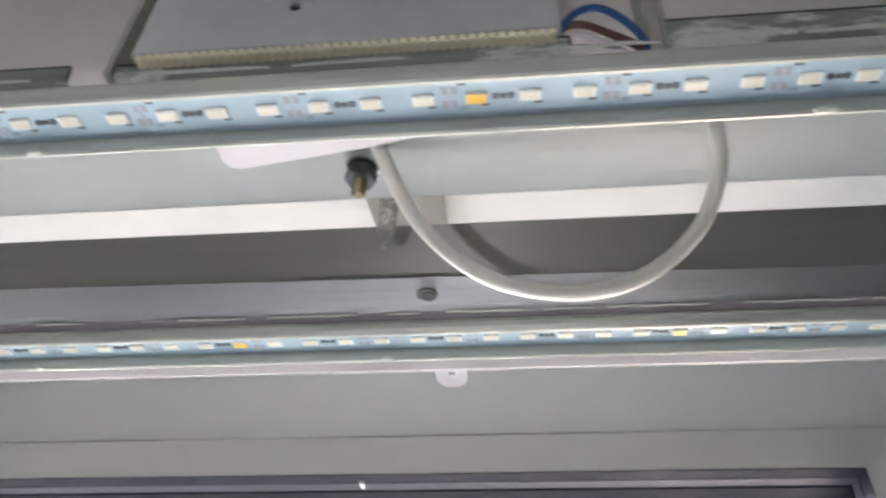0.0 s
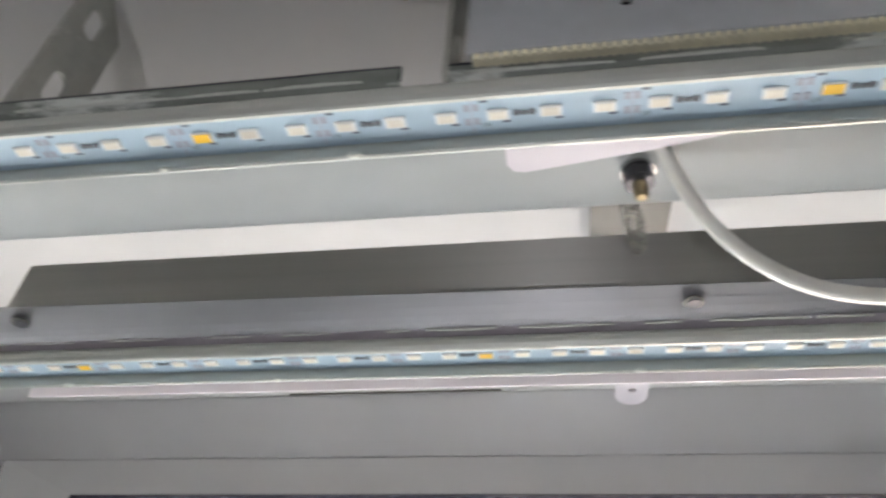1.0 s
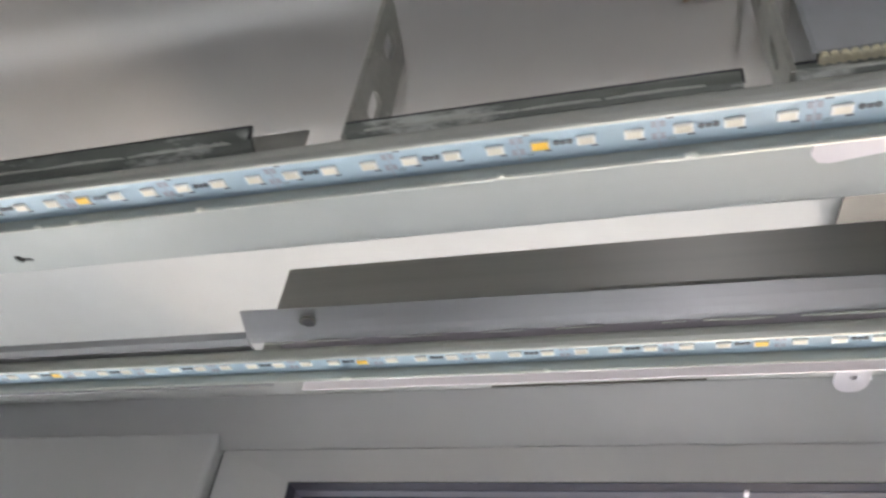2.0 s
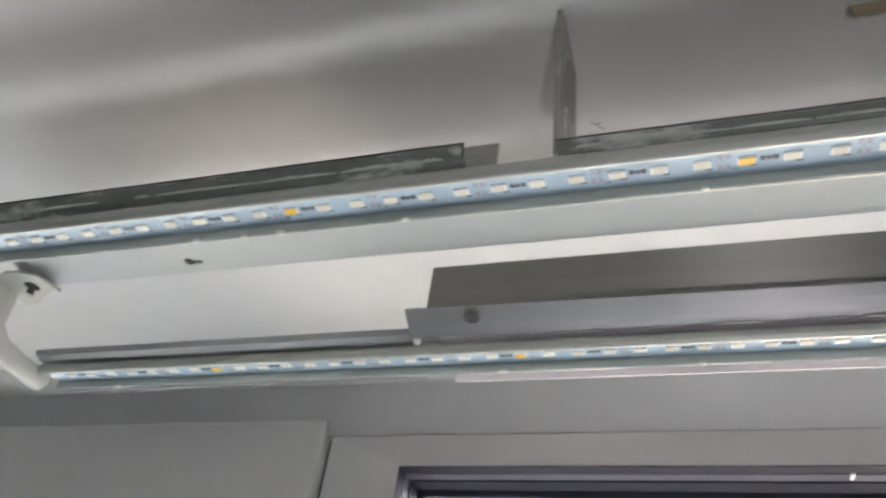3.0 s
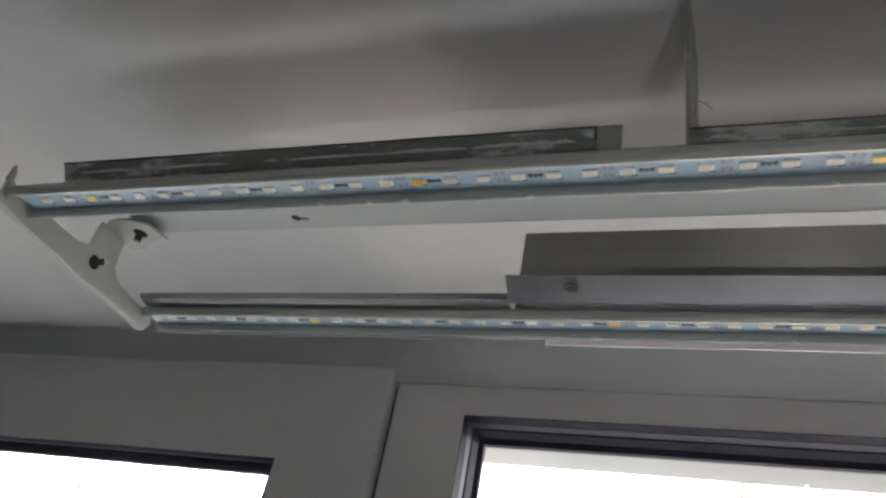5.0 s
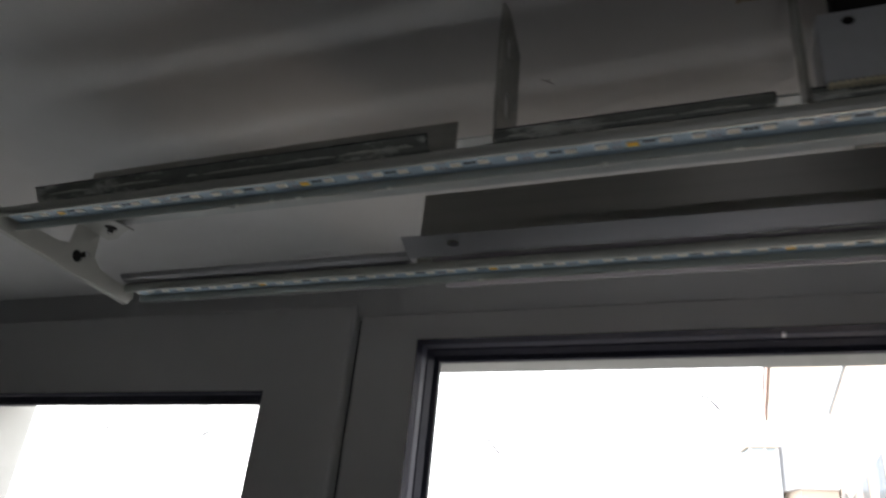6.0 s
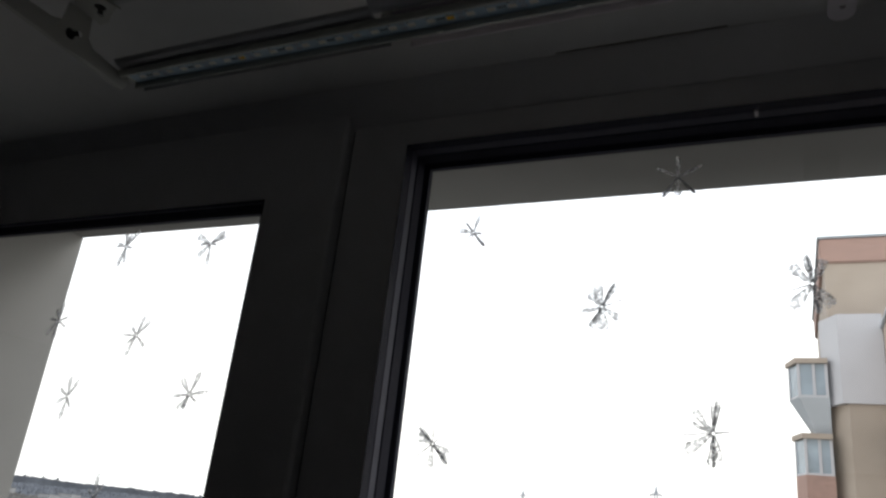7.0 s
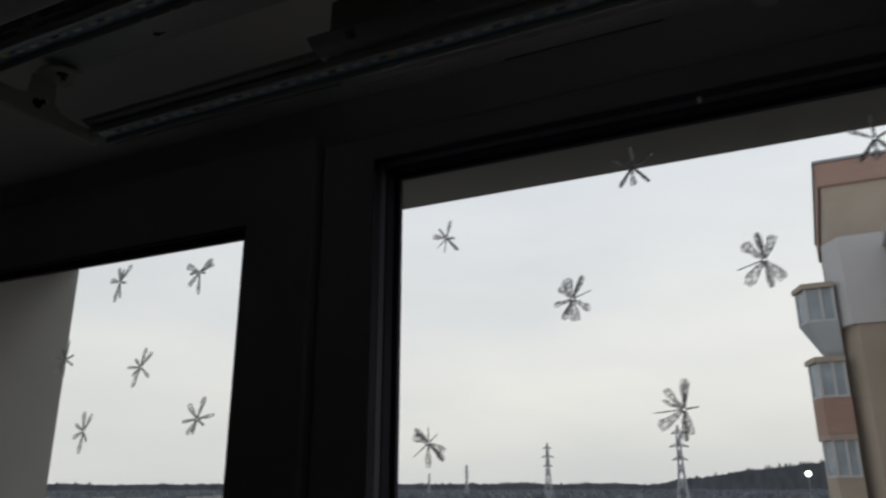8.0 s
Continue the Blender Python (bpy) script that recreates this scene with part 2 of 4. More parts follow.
def merge(bm, other, mi=0):
    vs = [bm.verts.new(v.co) for v in other.verts]
    other.verts.index_update()
    for f in other.faces:
        nf = bm.faces.new([vs[v.index] for v in f.verts])
        nf.material_index, nf.smooth = mi, f.smooth
    other.free()


def prism(profile, x0, x1, axis="x", bm=None, smooth=False):
    """A closed profile pulled along an axis; the profile's two numbers are the other two axes in order."""
    bm = bm or bmesh.new()
    order = {"x": lambda a, b, c: (c, a, b), "y": lambda a, b, c: (a, c, b), "z": lambda a, b, c: (a, b, c)}[axis]
    ends = [[bm.verts.new(order(a, b, c)) for a, b in profile] for c in (x0, x1)]
    k = len(profile)
    for i in range(k):
        f = bm.faces.new((ends[0][i], ends[0][(i + 1) % k], ends[1][(i + 1) % k], ends[1][i]))
        f.smooth = smooth
    for e in ends:
        bm.faces.new(e)
    return bm


def sheet(line, thick):
    """A closed profile of a bent sheet from its middle line."""
    left, right = [], []
    for i, p in enumerate(line):
        a, b = Vector(line[max(0, i - 1)]), Vector(line[min(len(line) - 1, i + 1)])
        d = (b - a).normalized()
        n = Vector((-d.y, d.x)) * thick / 2
        left.append(tuple(Vector(p) + n))
        right.append(tuple(Vector(p) - n))
    return left + right[::-1]


def tube(points, radius, sides=14, bm=None, flat=1.0):
    bm = bm or bmesh.new()
    pts = [Vector(p) for p in points]
    rings = []
    up = Vector((0, 0, 1))
    for i, p in enumerate(pts):
        d = (pts[min(i + 1, len(pts) - 1)] - pts[max(i - 1, 0)]).normalized()
        a = d.cross(up if abs(d.z) < 0.95 else Vector((1, 0, 0))).normalized()
        b = d.cross(a).normalized()
        rings.append([bm.verts.new(p + radius * (math.cos(2 * math.pi * k / sides) * a * flat + math.sin(2 * math.pi * k / sides) * b)) for k in range(sides)])
    for r, s in zip(rings, rings[1:]):
        for k in range(sides):
            f = bm.faces.new((r[k], r[(k + 1) % sides], s[(k + 1) % sides], s[k]))
            f.smooth = True
    bm.faces.new(rings[0])
    bm.faces.new(rings[-1])
    return bm


def spline(knots, steps=12):
    out = []
    k = [Vector(p) for p in knots]
    k = [2 * k[0] - k[1]] + k + [2 * k[-1] - k[-2]]
    for i in range(1, len(k) - 2):
        for s in range(steps):
            t = s / steps
            out.append(0.5 * ((2 * k[i]) + (k[i + 1] - k[i - 1]) * t + (2 * k[i - 1] - 5 * k[i] + 4 * k[i + 1] - k[i + 2]) * t * t + (3 * k[i] - k[i - 1] - 3 * k[i + 1] + k[i + 2]) * t ** 3))
    return out + [k[-2]]


def disc(x, y, z, radius, depth, axis="z", sides=20, bm=None, mi=0):
    bm = bm or bmesh.new()
    ring = [(radius * math.cos(2 * math.pi * k / sides), radius * math.sin(2 * math.pi * k / sides)) for k in range(sides)]
    off = {"x": (y, z, x), "y": (x, z, y), "z": (x, y, z)}[axis]
    prism([(off[0] + a, off[1] + b) for a, b in ring], off[2] - depth / 2, off[2] + depth / 2, axis, bm)
    return bm


def plate_with_holes(outline, holes, thick, to_world):
    """A plate from a 2D outline with real holes; to_world turns (u, v, w) into a place."""
    bm = bmesh.new()
    loops = []
    for ring in [outline] + holes:
        vs = [bm.verts.new((u, v, 0)) for u, v in ring]
        loops += [bm.edges.new((vs[i], vs[(i + 1) % len(vs)])) for i in range(len(vs))]
    bmesh.ops.triangle_fill(bm, edges=loops, use_beauty=True, use_dissolve=False)
    faces = bm.faces[:]
    ret = bmesh.ops.extrude_face_region(bm, geom=faces)
    for v in [g for g in ret["geom"] if isinstance(g, bmesh.types.BMVert)]:
        v.co.z += thick
    for v in bm.verts:
        v.co = Vector(to_world(*v.co))
    return bm


def slot(u, v, half_len, radius, n=8):
    """An upright slot outline."""
    ring = []
    for k in range(n + 1):
        a = math.pi * k / n
        ring.append((u + radius * math.cos(a), v + half_len + radius * math.sin(a)))
    for k in range(n + 1):
        a = math.pi + math.pi * k / n
        ring.append((u + radius * math.cos(a), v - half_len + radius * math.sin(a)))
    return ring


def circle(u, v, r, n=14):
    return [(u + r * math.cos(2 * math.pi * k / n), v + r * math.sin(2 * math.pi * k / n)) for k in range(n)]


def keyhole(u, v, r, stem, half, turn=0.0):
    ring = [(r * math.cos(a), r * math.sin(a)) for a in [math.radians(25 + 310 * k / 14) for k in range(15)]]
    ring += [(stem, -half), (stem + half * 0.8, 0), (stem, half)]
    c, s = math.cos(turn), math.sin(turn)
    return [(u + c * a - s * b, v + s * a + c * b) for a, b in ring]


# ---- the room ----
tagged(part("ceiling", box(-2.6, 2.6, -3.4, 0.36, CEIL, CEIL + 0.12), M_CEIL), "white painted plaster ceiling", "ceiling", kind="structure")
tagged(part("floor", box(-2.6, 2.6, -3.4, 0.36, FLOOR - 0.1, FLOOR), M_FLOOR), "unseen wooden floor, darkened to limit bounced light", "floor", kind="structure")
tagged(part("wall_south", box(-2.6, 2.6, -3.5, -3.4, FLOOR, CEIL), M_ROOM), "unseen room wall, darkened to limit bounced light", "wall", kind="structure")
tagged(part("wall_west", box(-2.7, -2.6, -3.4, 0.36, FLOOR, CEIL), M_ROOM), "unseen room wall, darkened to limit bounced light", "wall", kind="structure")
tagged(part("wall_east", box(2.6, 2.7, -3.4, 0.36, FLOOR, CEIL), M_ROOM), "unseen room wall, darkened to limit bounced light", "wall", kind="structure")

WIN_L, WIN_R, WIN_BOT, WIN_TOP = -1.390, 0.335, -1.25, 0.105
bm = box(-2.6, WIN_L, WALL_Y, 0.70, FLOOR, CEIL)
box(WIN_R, 2.6, WALL_Y, 0.70, FLOOR, CEIL, bm=bm)
box(WIN_L, WIN_R, WALL_Y, 0.70, FLOOR, WIN_BOT, bm=bm)
tagged(part("wall_north", bm, M_REVEAL), "white plastered window wall", "wall", kind="structure")
tagged(part("lintel", box(-2.6, 2.6, 0.44, 0.70, WIN_TOP, WIN_TOP + 0.25), M_REVEAL), "grey plastered lintel over the window outside", "lintel", kind="structure")

# head board over the sashes, up to the ceiling
head = tagged(part("trim", prism([(0.350, CEIL - 0.0004), (0.3765, 0.0686), (0.44, 0.0686), (0.44, CEIL - 0.0004)], WIN_L, WIN_R + 0.02), M_PVC), "white window head panel under the ceiling", "trim", kind="structure")


def frame_ring(x0, x1, z0, z1, profile, top=1.0, edge=0.0, bm=None):
    """A rectangular frame: the profile lists (inset, y) round the section. A top rail narrower than the others has the width edge * top."""
    def drop(d):
        return d - edge * (1 - top) if d > edge * 0.6 else d * top

    bm = bm or bmesh.new()
    rings = []
    for d, y in profile:
        rings.append([bm.verts.new(p) for p in ((x0 + d, y, z0 + d), (x1 - d, y, z0 + d), (x1 - d, y, z1 - drop(d)), (x0 + d, y, z1 - drop(d)))])
    for r, s in zip(rings, rings[1:] + rings[:1]):
        for k in range(4):
            bm.faces.new((r[k], r[(k + 1) % 4], s[(k + 1) % 4], s[k]))
    return bm


def window(name, x0, x1, z0, z1, face, glass, edge, label, top=1.0, sunk=0.025):
    """A sash with its bead, seal and pane; edge is the width of its rails."""
    w = thing(name, ((x0 + x1) / 2, face, z0), label, "window", kind="structure")
    w.location = (0, 0, 0)
    step = [(edge * 0.5, face), (edge * 0.5 + 0.002, face + 0.001), (edge * 0.5 + 0.004, face + sunk * 0.4)] if sunk > 0.02 else []
    part("sash_frame", frame_ring(x0, x1, z0, z1, [(0, glass + 0.03), (0, face + 0.004), (0.0012, face + 0.0012), (0.004, face), *step, (edge - 0.0064, face + sunk), (edge - 0.0060, face + sunk + 0.002), (edge - 0.0056, glass + 0.03)], top, edge), M_PVC, w)
    f = face + sunk
    k = (glass - f) / 0.033
    part("glazing_bead", frame_ring(x0, x1, z0, z1, [(edge - 0.0062, f + 0.0004), (edge - 0.0052, f - 0.0008), (edge - 0.0042, f + 0.010 * k), (edge - 0.0056, f + 0.012 * k)], top, edge), M_GASKET, w, "dark grey seal strip")
    part("bead_groove", frame_ring(x0, x1, z0, z1, [(edge - 0.0048, f + 0.0095 * k), (edge - 0.0036, f + 0.0105 * k), (edge - 0.0028, f + 0.020 * k), (edge - 0.0050, f + 0.021 * k)], top, edge), M_BEAD, w, "pale grey bead")
    part("inner_seal", frame_ring(x0, x1, z0, z1, [(edge - 0.0058, f + 0.0195 * k), (edge - 0.0016, f + 0.0205 * k), (edge + 0.0012, glass - 0.0022), (edge - 0.0058, glass - 0.0022)], top, edge), M_GASKET, w, "dark rubber lip")
    part("outer_seal", frame_ring(x0, x1, z0, z1, [(edge - 0.0058, glass + 0.0030), (edge + 0.005, glass + 0.0045), (edge + 0.005, glass + 0.012), (edge - 0.0058, glass + 0.014)], top, edge), M_GASKET, w)
    pane = part("pane", box(x0 + edge - 0.001, x1 - edge + 0.001, glass - 0.002, glass + 0.002, z0 + edge, z1 - edge * top + 0.001), M_GLASS, w, "clear glass pane")
    pane.visible_shadow = False
    return w


window("window_1", -0.555, 0.324, WIN_BOT + 0.03, 0.0715, 0.378, 0.42, 0.079, "white plastic window sash with clear glass and dark seal", 0.4745, 0.003)
window("window_2", -1.388, -0.5568, WIN_BOT + 0.03, 0.0810, 0.3660, 0.3790, 0.1095, "white plastic window sash with clear glass, slightly proud", 0.977, 0.002)
bm = frame_ring(WIN_L, WIN_R, WIN_BOT, WIN_TOP, [(0, 0.47), (0, 0.43), (0.044, 0.43), (0.044, 0.47)])
box(-0.66, -0.502, 0.425, 0.47, WIN_BOT, WIN_TOP - 0.03, bm=bm)
tagged(part("window_frame", bm, M_PVC), "white plastic outer window frame", "window frame", kind="structure")
# filler strip on which the proud sash closes
tagged(part("mullion_cover", box(-0.5566, -0.5552, 0.3815, 0.42, WIN_BOT + 0.03, 0.066, 0.0003), M_GASKET), "dark joint between the two sashes", "trim", kind="structure")
# small pale block on the seal of the wide window
tagged(part("seal_mark", box(-0.113, -0.1095, 0.3900, 0.4015, 0.0366, 0.0392, 0.0005), M_LILAC), "small pale mark on the window seal", "seal joint")

# ---- lamp rails ----
PITCH = 0.0166667
led_me = mesh_of("led", box(-0.0034, 0.0034, -0.0021, 0.0021, 0.0, 0.0011, 0.00025), M_LED)
phos_me = mesh_of("phosphor", box(-0.0025, 0.0025, -0.0014, 0.0014, -0.00018, 0.0003, 0.0), M_PHOS)
orange_me = mesh_of("phosphor_orange", box(-0.0030, 0.0030, -0.0018, 0.0018, -0.0002, 0.0003, 0.0), M_ORANGE)
bm = box(-0.0011, 0.0011, -0.0009, 0.0009, 0.0004, 0.0010, 0.0002)
for s in (-1, 1):
    bm2 = bmesh.new()
    ring = [(math.cos(2 * math.pi * k / 12) * 0.0012, math.sin(2 * math.pi * k / 12) * 0.0012) for k in range(12)]
    prism([(s * 0.0024 + a, b) for a, b in ring], 0.0007, 0.0011, "z", bm2)
    merge(bm, bm2)
res_me = mesh_of("resistor", bm, M_CHIP)
bm = box(-0.00025, 0.00025, -0.0078, 0.0078, 0.00085, 0.00115)
cut_me = mesh_of("cut_line", bm, M_PCB_LINE)
bm = box(-0.0009, 0.0009, -0.0014, 0.0014, 0.0008, 0.00115, 0.0001)
pad_me = mesh_of("solder_pad", bm, M_PAD)
bm = box(-0.0013, 0.0013, -0.0004, 0.0004, 0.0009, 0.00115)
dot_me = mesh_of("print_bar", bm, M_INK)
volt = bpy.data.curves.new("volt_print", "FONT")
volt.body, volt.size, volt.extrude, volt.align_x = "12V", 0.0021, 0.00004, "CENTER"
volt.materials.append(M_INK)


def shared(name, me, parent, at, rx=0.0, rz=0.0):
    ob = new(name, me)
    ob.parent = parent
    ob.location = at
    ob.rotation_euler = (rx, 0, rz)
    return ob


def led_rail(y, x0, x1, first, turned, label):
    """An aluminium channel, open below, with a rigid LED board in it. first: where an orange LED sits."""
    r = thing("led_rail", (0, y, 0), label, "led rail", "pair of LED rails")
    chan = [(-0.0098, -0.0030), (-0.0088, -0.0030), (-0.0086, 0.0020), (0.0086, 0.0020), (0.0086, -0.0042), (0.0094, -0.0048), (0.0103, -0.0044), (0.0108, 0.0000),
            (0.0110, 0.0040), (-0.0108, 0.0040), (-0.0120, 0.0030), (-0.0123, 0.0012), (-0.0118, -0.0010), (-0.0108, -0.0024)]
    part("channel", prism(chan, x0, x1), M_ALU, r, "aluminium channel")
    part("circuit_board", box(x0 + 0.004, x1 - 0.004, -0.0082, 0.0082, 0.0010, 0.0019), M_PCB, r, "pale blue circuit board")
    step = -1 if turned else 1
    k0, k1 = math.ceil((x0 + 0.009 - first) / PITCH), math.floor((x1 - 0.009 - first) / PITCH)
    rz = math.pi if turned else 0.0
    for k in range(k0, k1 + 1):
        x = first + k * PITCH
        led = shared("led", led_me, r, (x, 0, 0))
        shared("phosphor", orange_me if k % 12 == 0 else phos_me, led, (0, 0, 0))
        shared("print_bar", dot_me, r, (x + 0.0026 * step, 0.0032 * step, 0.0), 0, rz)
        g = (k * step) % 3
        if g == 0:
            shared("resistor", res_me, r, (x + step * PITCH / 2, 0.0, 0.0))
        if g == 2:
            xc = x + step * PITCH / 2
            shared("cut_line", cut_me, r, (xc, 0, 0))
            for dx, dy in ((-0.0015, -0.0030), (0.0015, -0.0030), (-0.0015, 0.0025), (0.0015, 0.0025)):
                shared("solder_pad", pad_me, r, (xc + dx, dy * step, 0))
            shared("volt_print", volt, r, (xc + step * 0.0042, 0.0048 * step, 0.00085), math.pi, rz)
            shared("print_bar", dot_me, r, (xc + 0.004, -0.0052, 0.0))
    return r


led_rail(0.0, -0.653, 0.565, 0.0, False, "aluminium LED rail with unlit white and orange diodes")
led_rail(0.137, -0.6535, 0.565, -0.1185, True, "aluminium LED rail with unlit diodes beside the steel profile")

# glue specks on the rail lips
rnd = random.Random(4)
for y, spots in ((0.0092, (-0.455, -0.428, -0.408, -0.345, -0.216, -0.148, 0.105)), (0.1462, (-0.60, -0.33, -0.22, -0.05))):
    for x in spots:
        w = rnd.uniform(0.0015, 0.004)
        bm = bmesh.new()
        bmesh.ops.create_icosphere(bm, subdivisions=2, radius=1)
        for v in bm.verts:
            n = 1 + 0.35 * noise.noise(v.co * 2 + Vector((x * 50, 0, 0)))
            v.co = Vector((x + v.co.x * w * n, y - 0.0012 + v.co.y * 0.0012 * n, -0.0046 + v.co.z * 0.0012 * n))
        tagged(part("glue_speck", bm, M_GLUE), "whitish speck of dried glue on the rail edge", "glue speck", "glue specks on the rails")

# ---- sheet-metal pieces on the front rail ----


def lumps(x0, x1, y, z, height, seed):
    """A ragged line of dried plaster along a lip."""
    r = random.Random(seed)
    bm = bmesh.new()
    x = x0
    while x < x1:
        length = r.choice((0.006, 0.011, 0.018, 0.034, 0.05)) * r.uniform(0.7, 1.2)
        n = 10
        rows = []
        for i in range(n + 1):
            u = i / n
            h = height * 0.65 * (0.45 + 0.9 * abs(noise.noise(Vector((x * 90 + u * 4, seed, 0))))) * math.sin(math.pi * min(max(u, 0.02), 0.98)) ** 0.5
            xx = x + u * length
            rows.append([bm.verts.new(p) for p in ((xx, y, z), (xx, y - 0.0007, z + h * 0.3), (xx, y - 0.0005, z + h), (xx, y + 0.0004, z + h))])
        for a, b in zip(rows, rows[1:]):
            for k in range(3):
                f = bm.faces.new((a[k], a[k + 1], b[k + 1], b[k]))
                f.smooth = True
        x += length + r.choice((0.0005, 0.002, 0.006, 0.02)) * r.uniform(0.6, 1.4)
    return bm


def rim(x0, x1, y, z, parent):
    """The dark cut edge of a lip."""
    part("cut_edge", tube([(x0 + (x1 - x0) * i / 12, y, z + 0.0002 * noise.noise(Vector((x0 * 50, i, 0)))) for i in range(13)], 0.0006, 6), M_NUT, parent, "dark cut edge")
    part("cut_edge", tube([(x1, y, z), (x1, y + 0.0008, 0.0055)], 0.0005, 6), M_NUT, parent, "dark cut edge")


def strap(y0, y1, z0, z1, cut, holes, x, thick=0.0020, twist=0.0):
    """An upright galvanised strap in a plane across the rail."""
    out = [(y0, z0), (y1, z0), (y1, z1 - cut), (y0 + (y1 - y0) * 0.28, z1), (y0, z1)]
    return plate_with_holes(out, holes, thick, lambda u, v, w: (x + w + twist * (u - y0), u, v))


angle = thing("mounting_angle", (0, 0, 0), "galvanised steel angle with a slotted upright strap", "bracket", "steel angles on the front rail")
part("base", prism(sheet([(-0.0132, 0.0112), (-0.0126, 0.0104), (-0.0120, 0.0062), (-0.0112, 0.0051), (0.0105, 0.0050)], 0.001), -0.2735, -0.130), M_DIRTY, angle, "dull zinc base with plaster residue")
part("upright", strap(-0.0122, 0.0130, 0.0045, 0.1075, 0.022, [slot(0.0, 0.037, 0.0050, 0.0040), slot(-0.001, 0.080, 0.0050, 0.0040)], -0.2748, twist=0.14), M_GALV, angle, "slotted zinc strap")
part("plaster_residue", lumps(-0.265, -0.135, -0.0126, 0.0058, 0.0036, 3), M_PLASTER, angle)["kind"] = "stuff"
rim(-0.2735, -0.13, -0.0133, 0.0113, angle)

angle = thing("mounting_angle", (0, 0, 0), "galvanised steel angle with an upright strap beside the driver box", "bracket", "steel angles on the front rail")
part("base", prism(sheet([(-0.0128, 0.0105), (-0.0122, 0.0100), (-0.0120, 0.0060), (-0.0112, 0.0050), (0.0105, 0.0048)], 0.001), -0.1150, 0.0290), M_DIRTY, angle, "dull zinc base with plaster residue")
part("upright", strap(-0.0150, 0.0085, 0.0043, 0.1075, 0.0, [slot(-0.003, 0.032, 0.0050, 0.0036), slot(-0.003, 0.072, 0.0050, 0.0036)], -0.1162), M_GALV, angle, "zinc strap")
part("plaster_residue", lumps(-0.105, 0.020, -0.0126, 0.0052, 0.0034, 5), M_PLASTER, angle)["kind"] = "stuff"
rim(-0.115, 0.029, -0.0129, 0.0106, angle)

angle = thing("mounting_angle", (0, 0, 0), "galvanised steel angle with an upright strap beside the wires", "bracket", "steel angles on the front rail")
part("base", prism(sheet([(-0.0132, 0.0150), (-0.0126, 0.0140), (-0.0120, 0.0065), (-0.0112, 0.0052), (0.0105, 0.0050)], 0.001), 0.0580, 0.30), M_DIRTY, angle, "dull zinc base with plaster residue")
part("upright", strap(-0.0122, 0.0130, 0.0045, 0.1075, 0.010, [slot(0.0, 0.036, 0.0050, 0.0038)], 0.0568), M_GALV, angle, "zinc strap")
part("plaster_residue", lumps(0.066, 0.28, -0.0126, 0.0055, 0.0042, 8), M_PLASTER, angle)["kind"] = "stuff"
rim(0.058, 0.3, -0.0133, 0.0151, angle)

angle = thing("mounting_angle", (0, 0, 0), "long galvanised steel angle with white plaster smears", "bracket", "steel angles on the front rail")
part("base", prism(sheet([(-0.0175, 0.0120), (-0.0165, 0.0112), (-0.0125, 0.0052), (-0.0100, 0.0046), (0.0075, 0.0046)], 0.001), -0.612, -0.3125), M_DIRTY, angle, "plaster-smeared zinc lip")
part("upright", box(-0.590, -0.304, 0.0066, 0.0078, 0.0046, 0.0370, 0.0004), M_GALV, angle, "dull zinc upright flange")
part("plaster_residue", lumps(-0.60, -0.318, -0.0148, 0.0062, 0.0040, 11), M_PLASTER, angle)["kind"] = "stuff"
rim(-0.612, -0.3125, -0.0176, 0.0121, angle)

# ---- driver box ----
drv = thing("led_driver", (-0.04, 0.0, 0.01), "silver steel driver box, open on top", "led driver")
drv.location = (0, 0, 0)
part("front_panel", plate_with_holes([(-0.1075, 0.0105), (0.0255, 0.0105), (0.0255, 0.052), (-0.1075, 0.052)], [circle(-0.058, 0.0305, 0.0019), circle(-0.094, 0.046, 0.003)], 0.001, lambda u, v, w: (u, -0.0172 + w, v)), M_BOX, drv, "smooth silver front wall")
part("bottom_panel", box(-0.1075, 0.0255, -0.0128, 0.0085, 0.0098, 0.0108), M_BOX, drv)
part("back_panel", box(-0.1075, 0.0255, 0.0085, 0.0095, 0.0108, 0.052), M_BOX, drv)
part("end_panel", box(-0.1085, -0.1075, -0.0165, 0.0085, 0.0108, 0.050, 0.0003), M_BOX, drv)
part("end_panel", box(0.0255, 0.0265, -0.0165, 0.0085, 0.0108, 0.050, 0.0003), M_BOX, drv)
# added near-black block puts the shade of the open box into colour
part("dark_filler_block", box(-0.098, 0.018, -0.008, 0.0070, 0.0112, 0.100, 0.003), M_DARK, drv, "near-black block filling the dark box opening")
bm = bmesh.new()
for i in range(44):
    x = -0.1065 + i * 0.003
    box(x, x + 0.0025, -0.0170, -0.0122, 0.0085, 0.0106, 0.0005, bm)
box(-0.1068, 0.0250, -0.0150, -0.0124, 0.0092, 0.0104, 0, bm)
part("perforated_edge", bm, M_MESH, drv, "bright perforated bottom edge")
wire = tagged(part("wire", tube(spline([(0.0235, -0.004, 0.014), (0.0275, -0.010, 0.020), (0.0330, -0.011, 0.0265), (0.0400, -0.011, 0.0275), (0.0470, -0.010, 0.0215), (0.0515, -0.009, 0.0135), (0.0535, -0.004, 0.010)]), 0.0013), M_BLUE), "blue insulated wire leaving the driver box", "wire", "driver wires")
tagged(part("wire", tube(spline([(0.0235, -0.002, 0.016), (0.0275, -0.008, 0.0215), (0.0340, -0.009, 0.0222), (0.0420, -0.009, 0.0165), (0.0500, -0.008, 0.0105), (0.0530, -0.003, 0.009)]), 0.0013), M_BROWN), "brown insulated wire leaving the driver box", "wire", "driver wires")
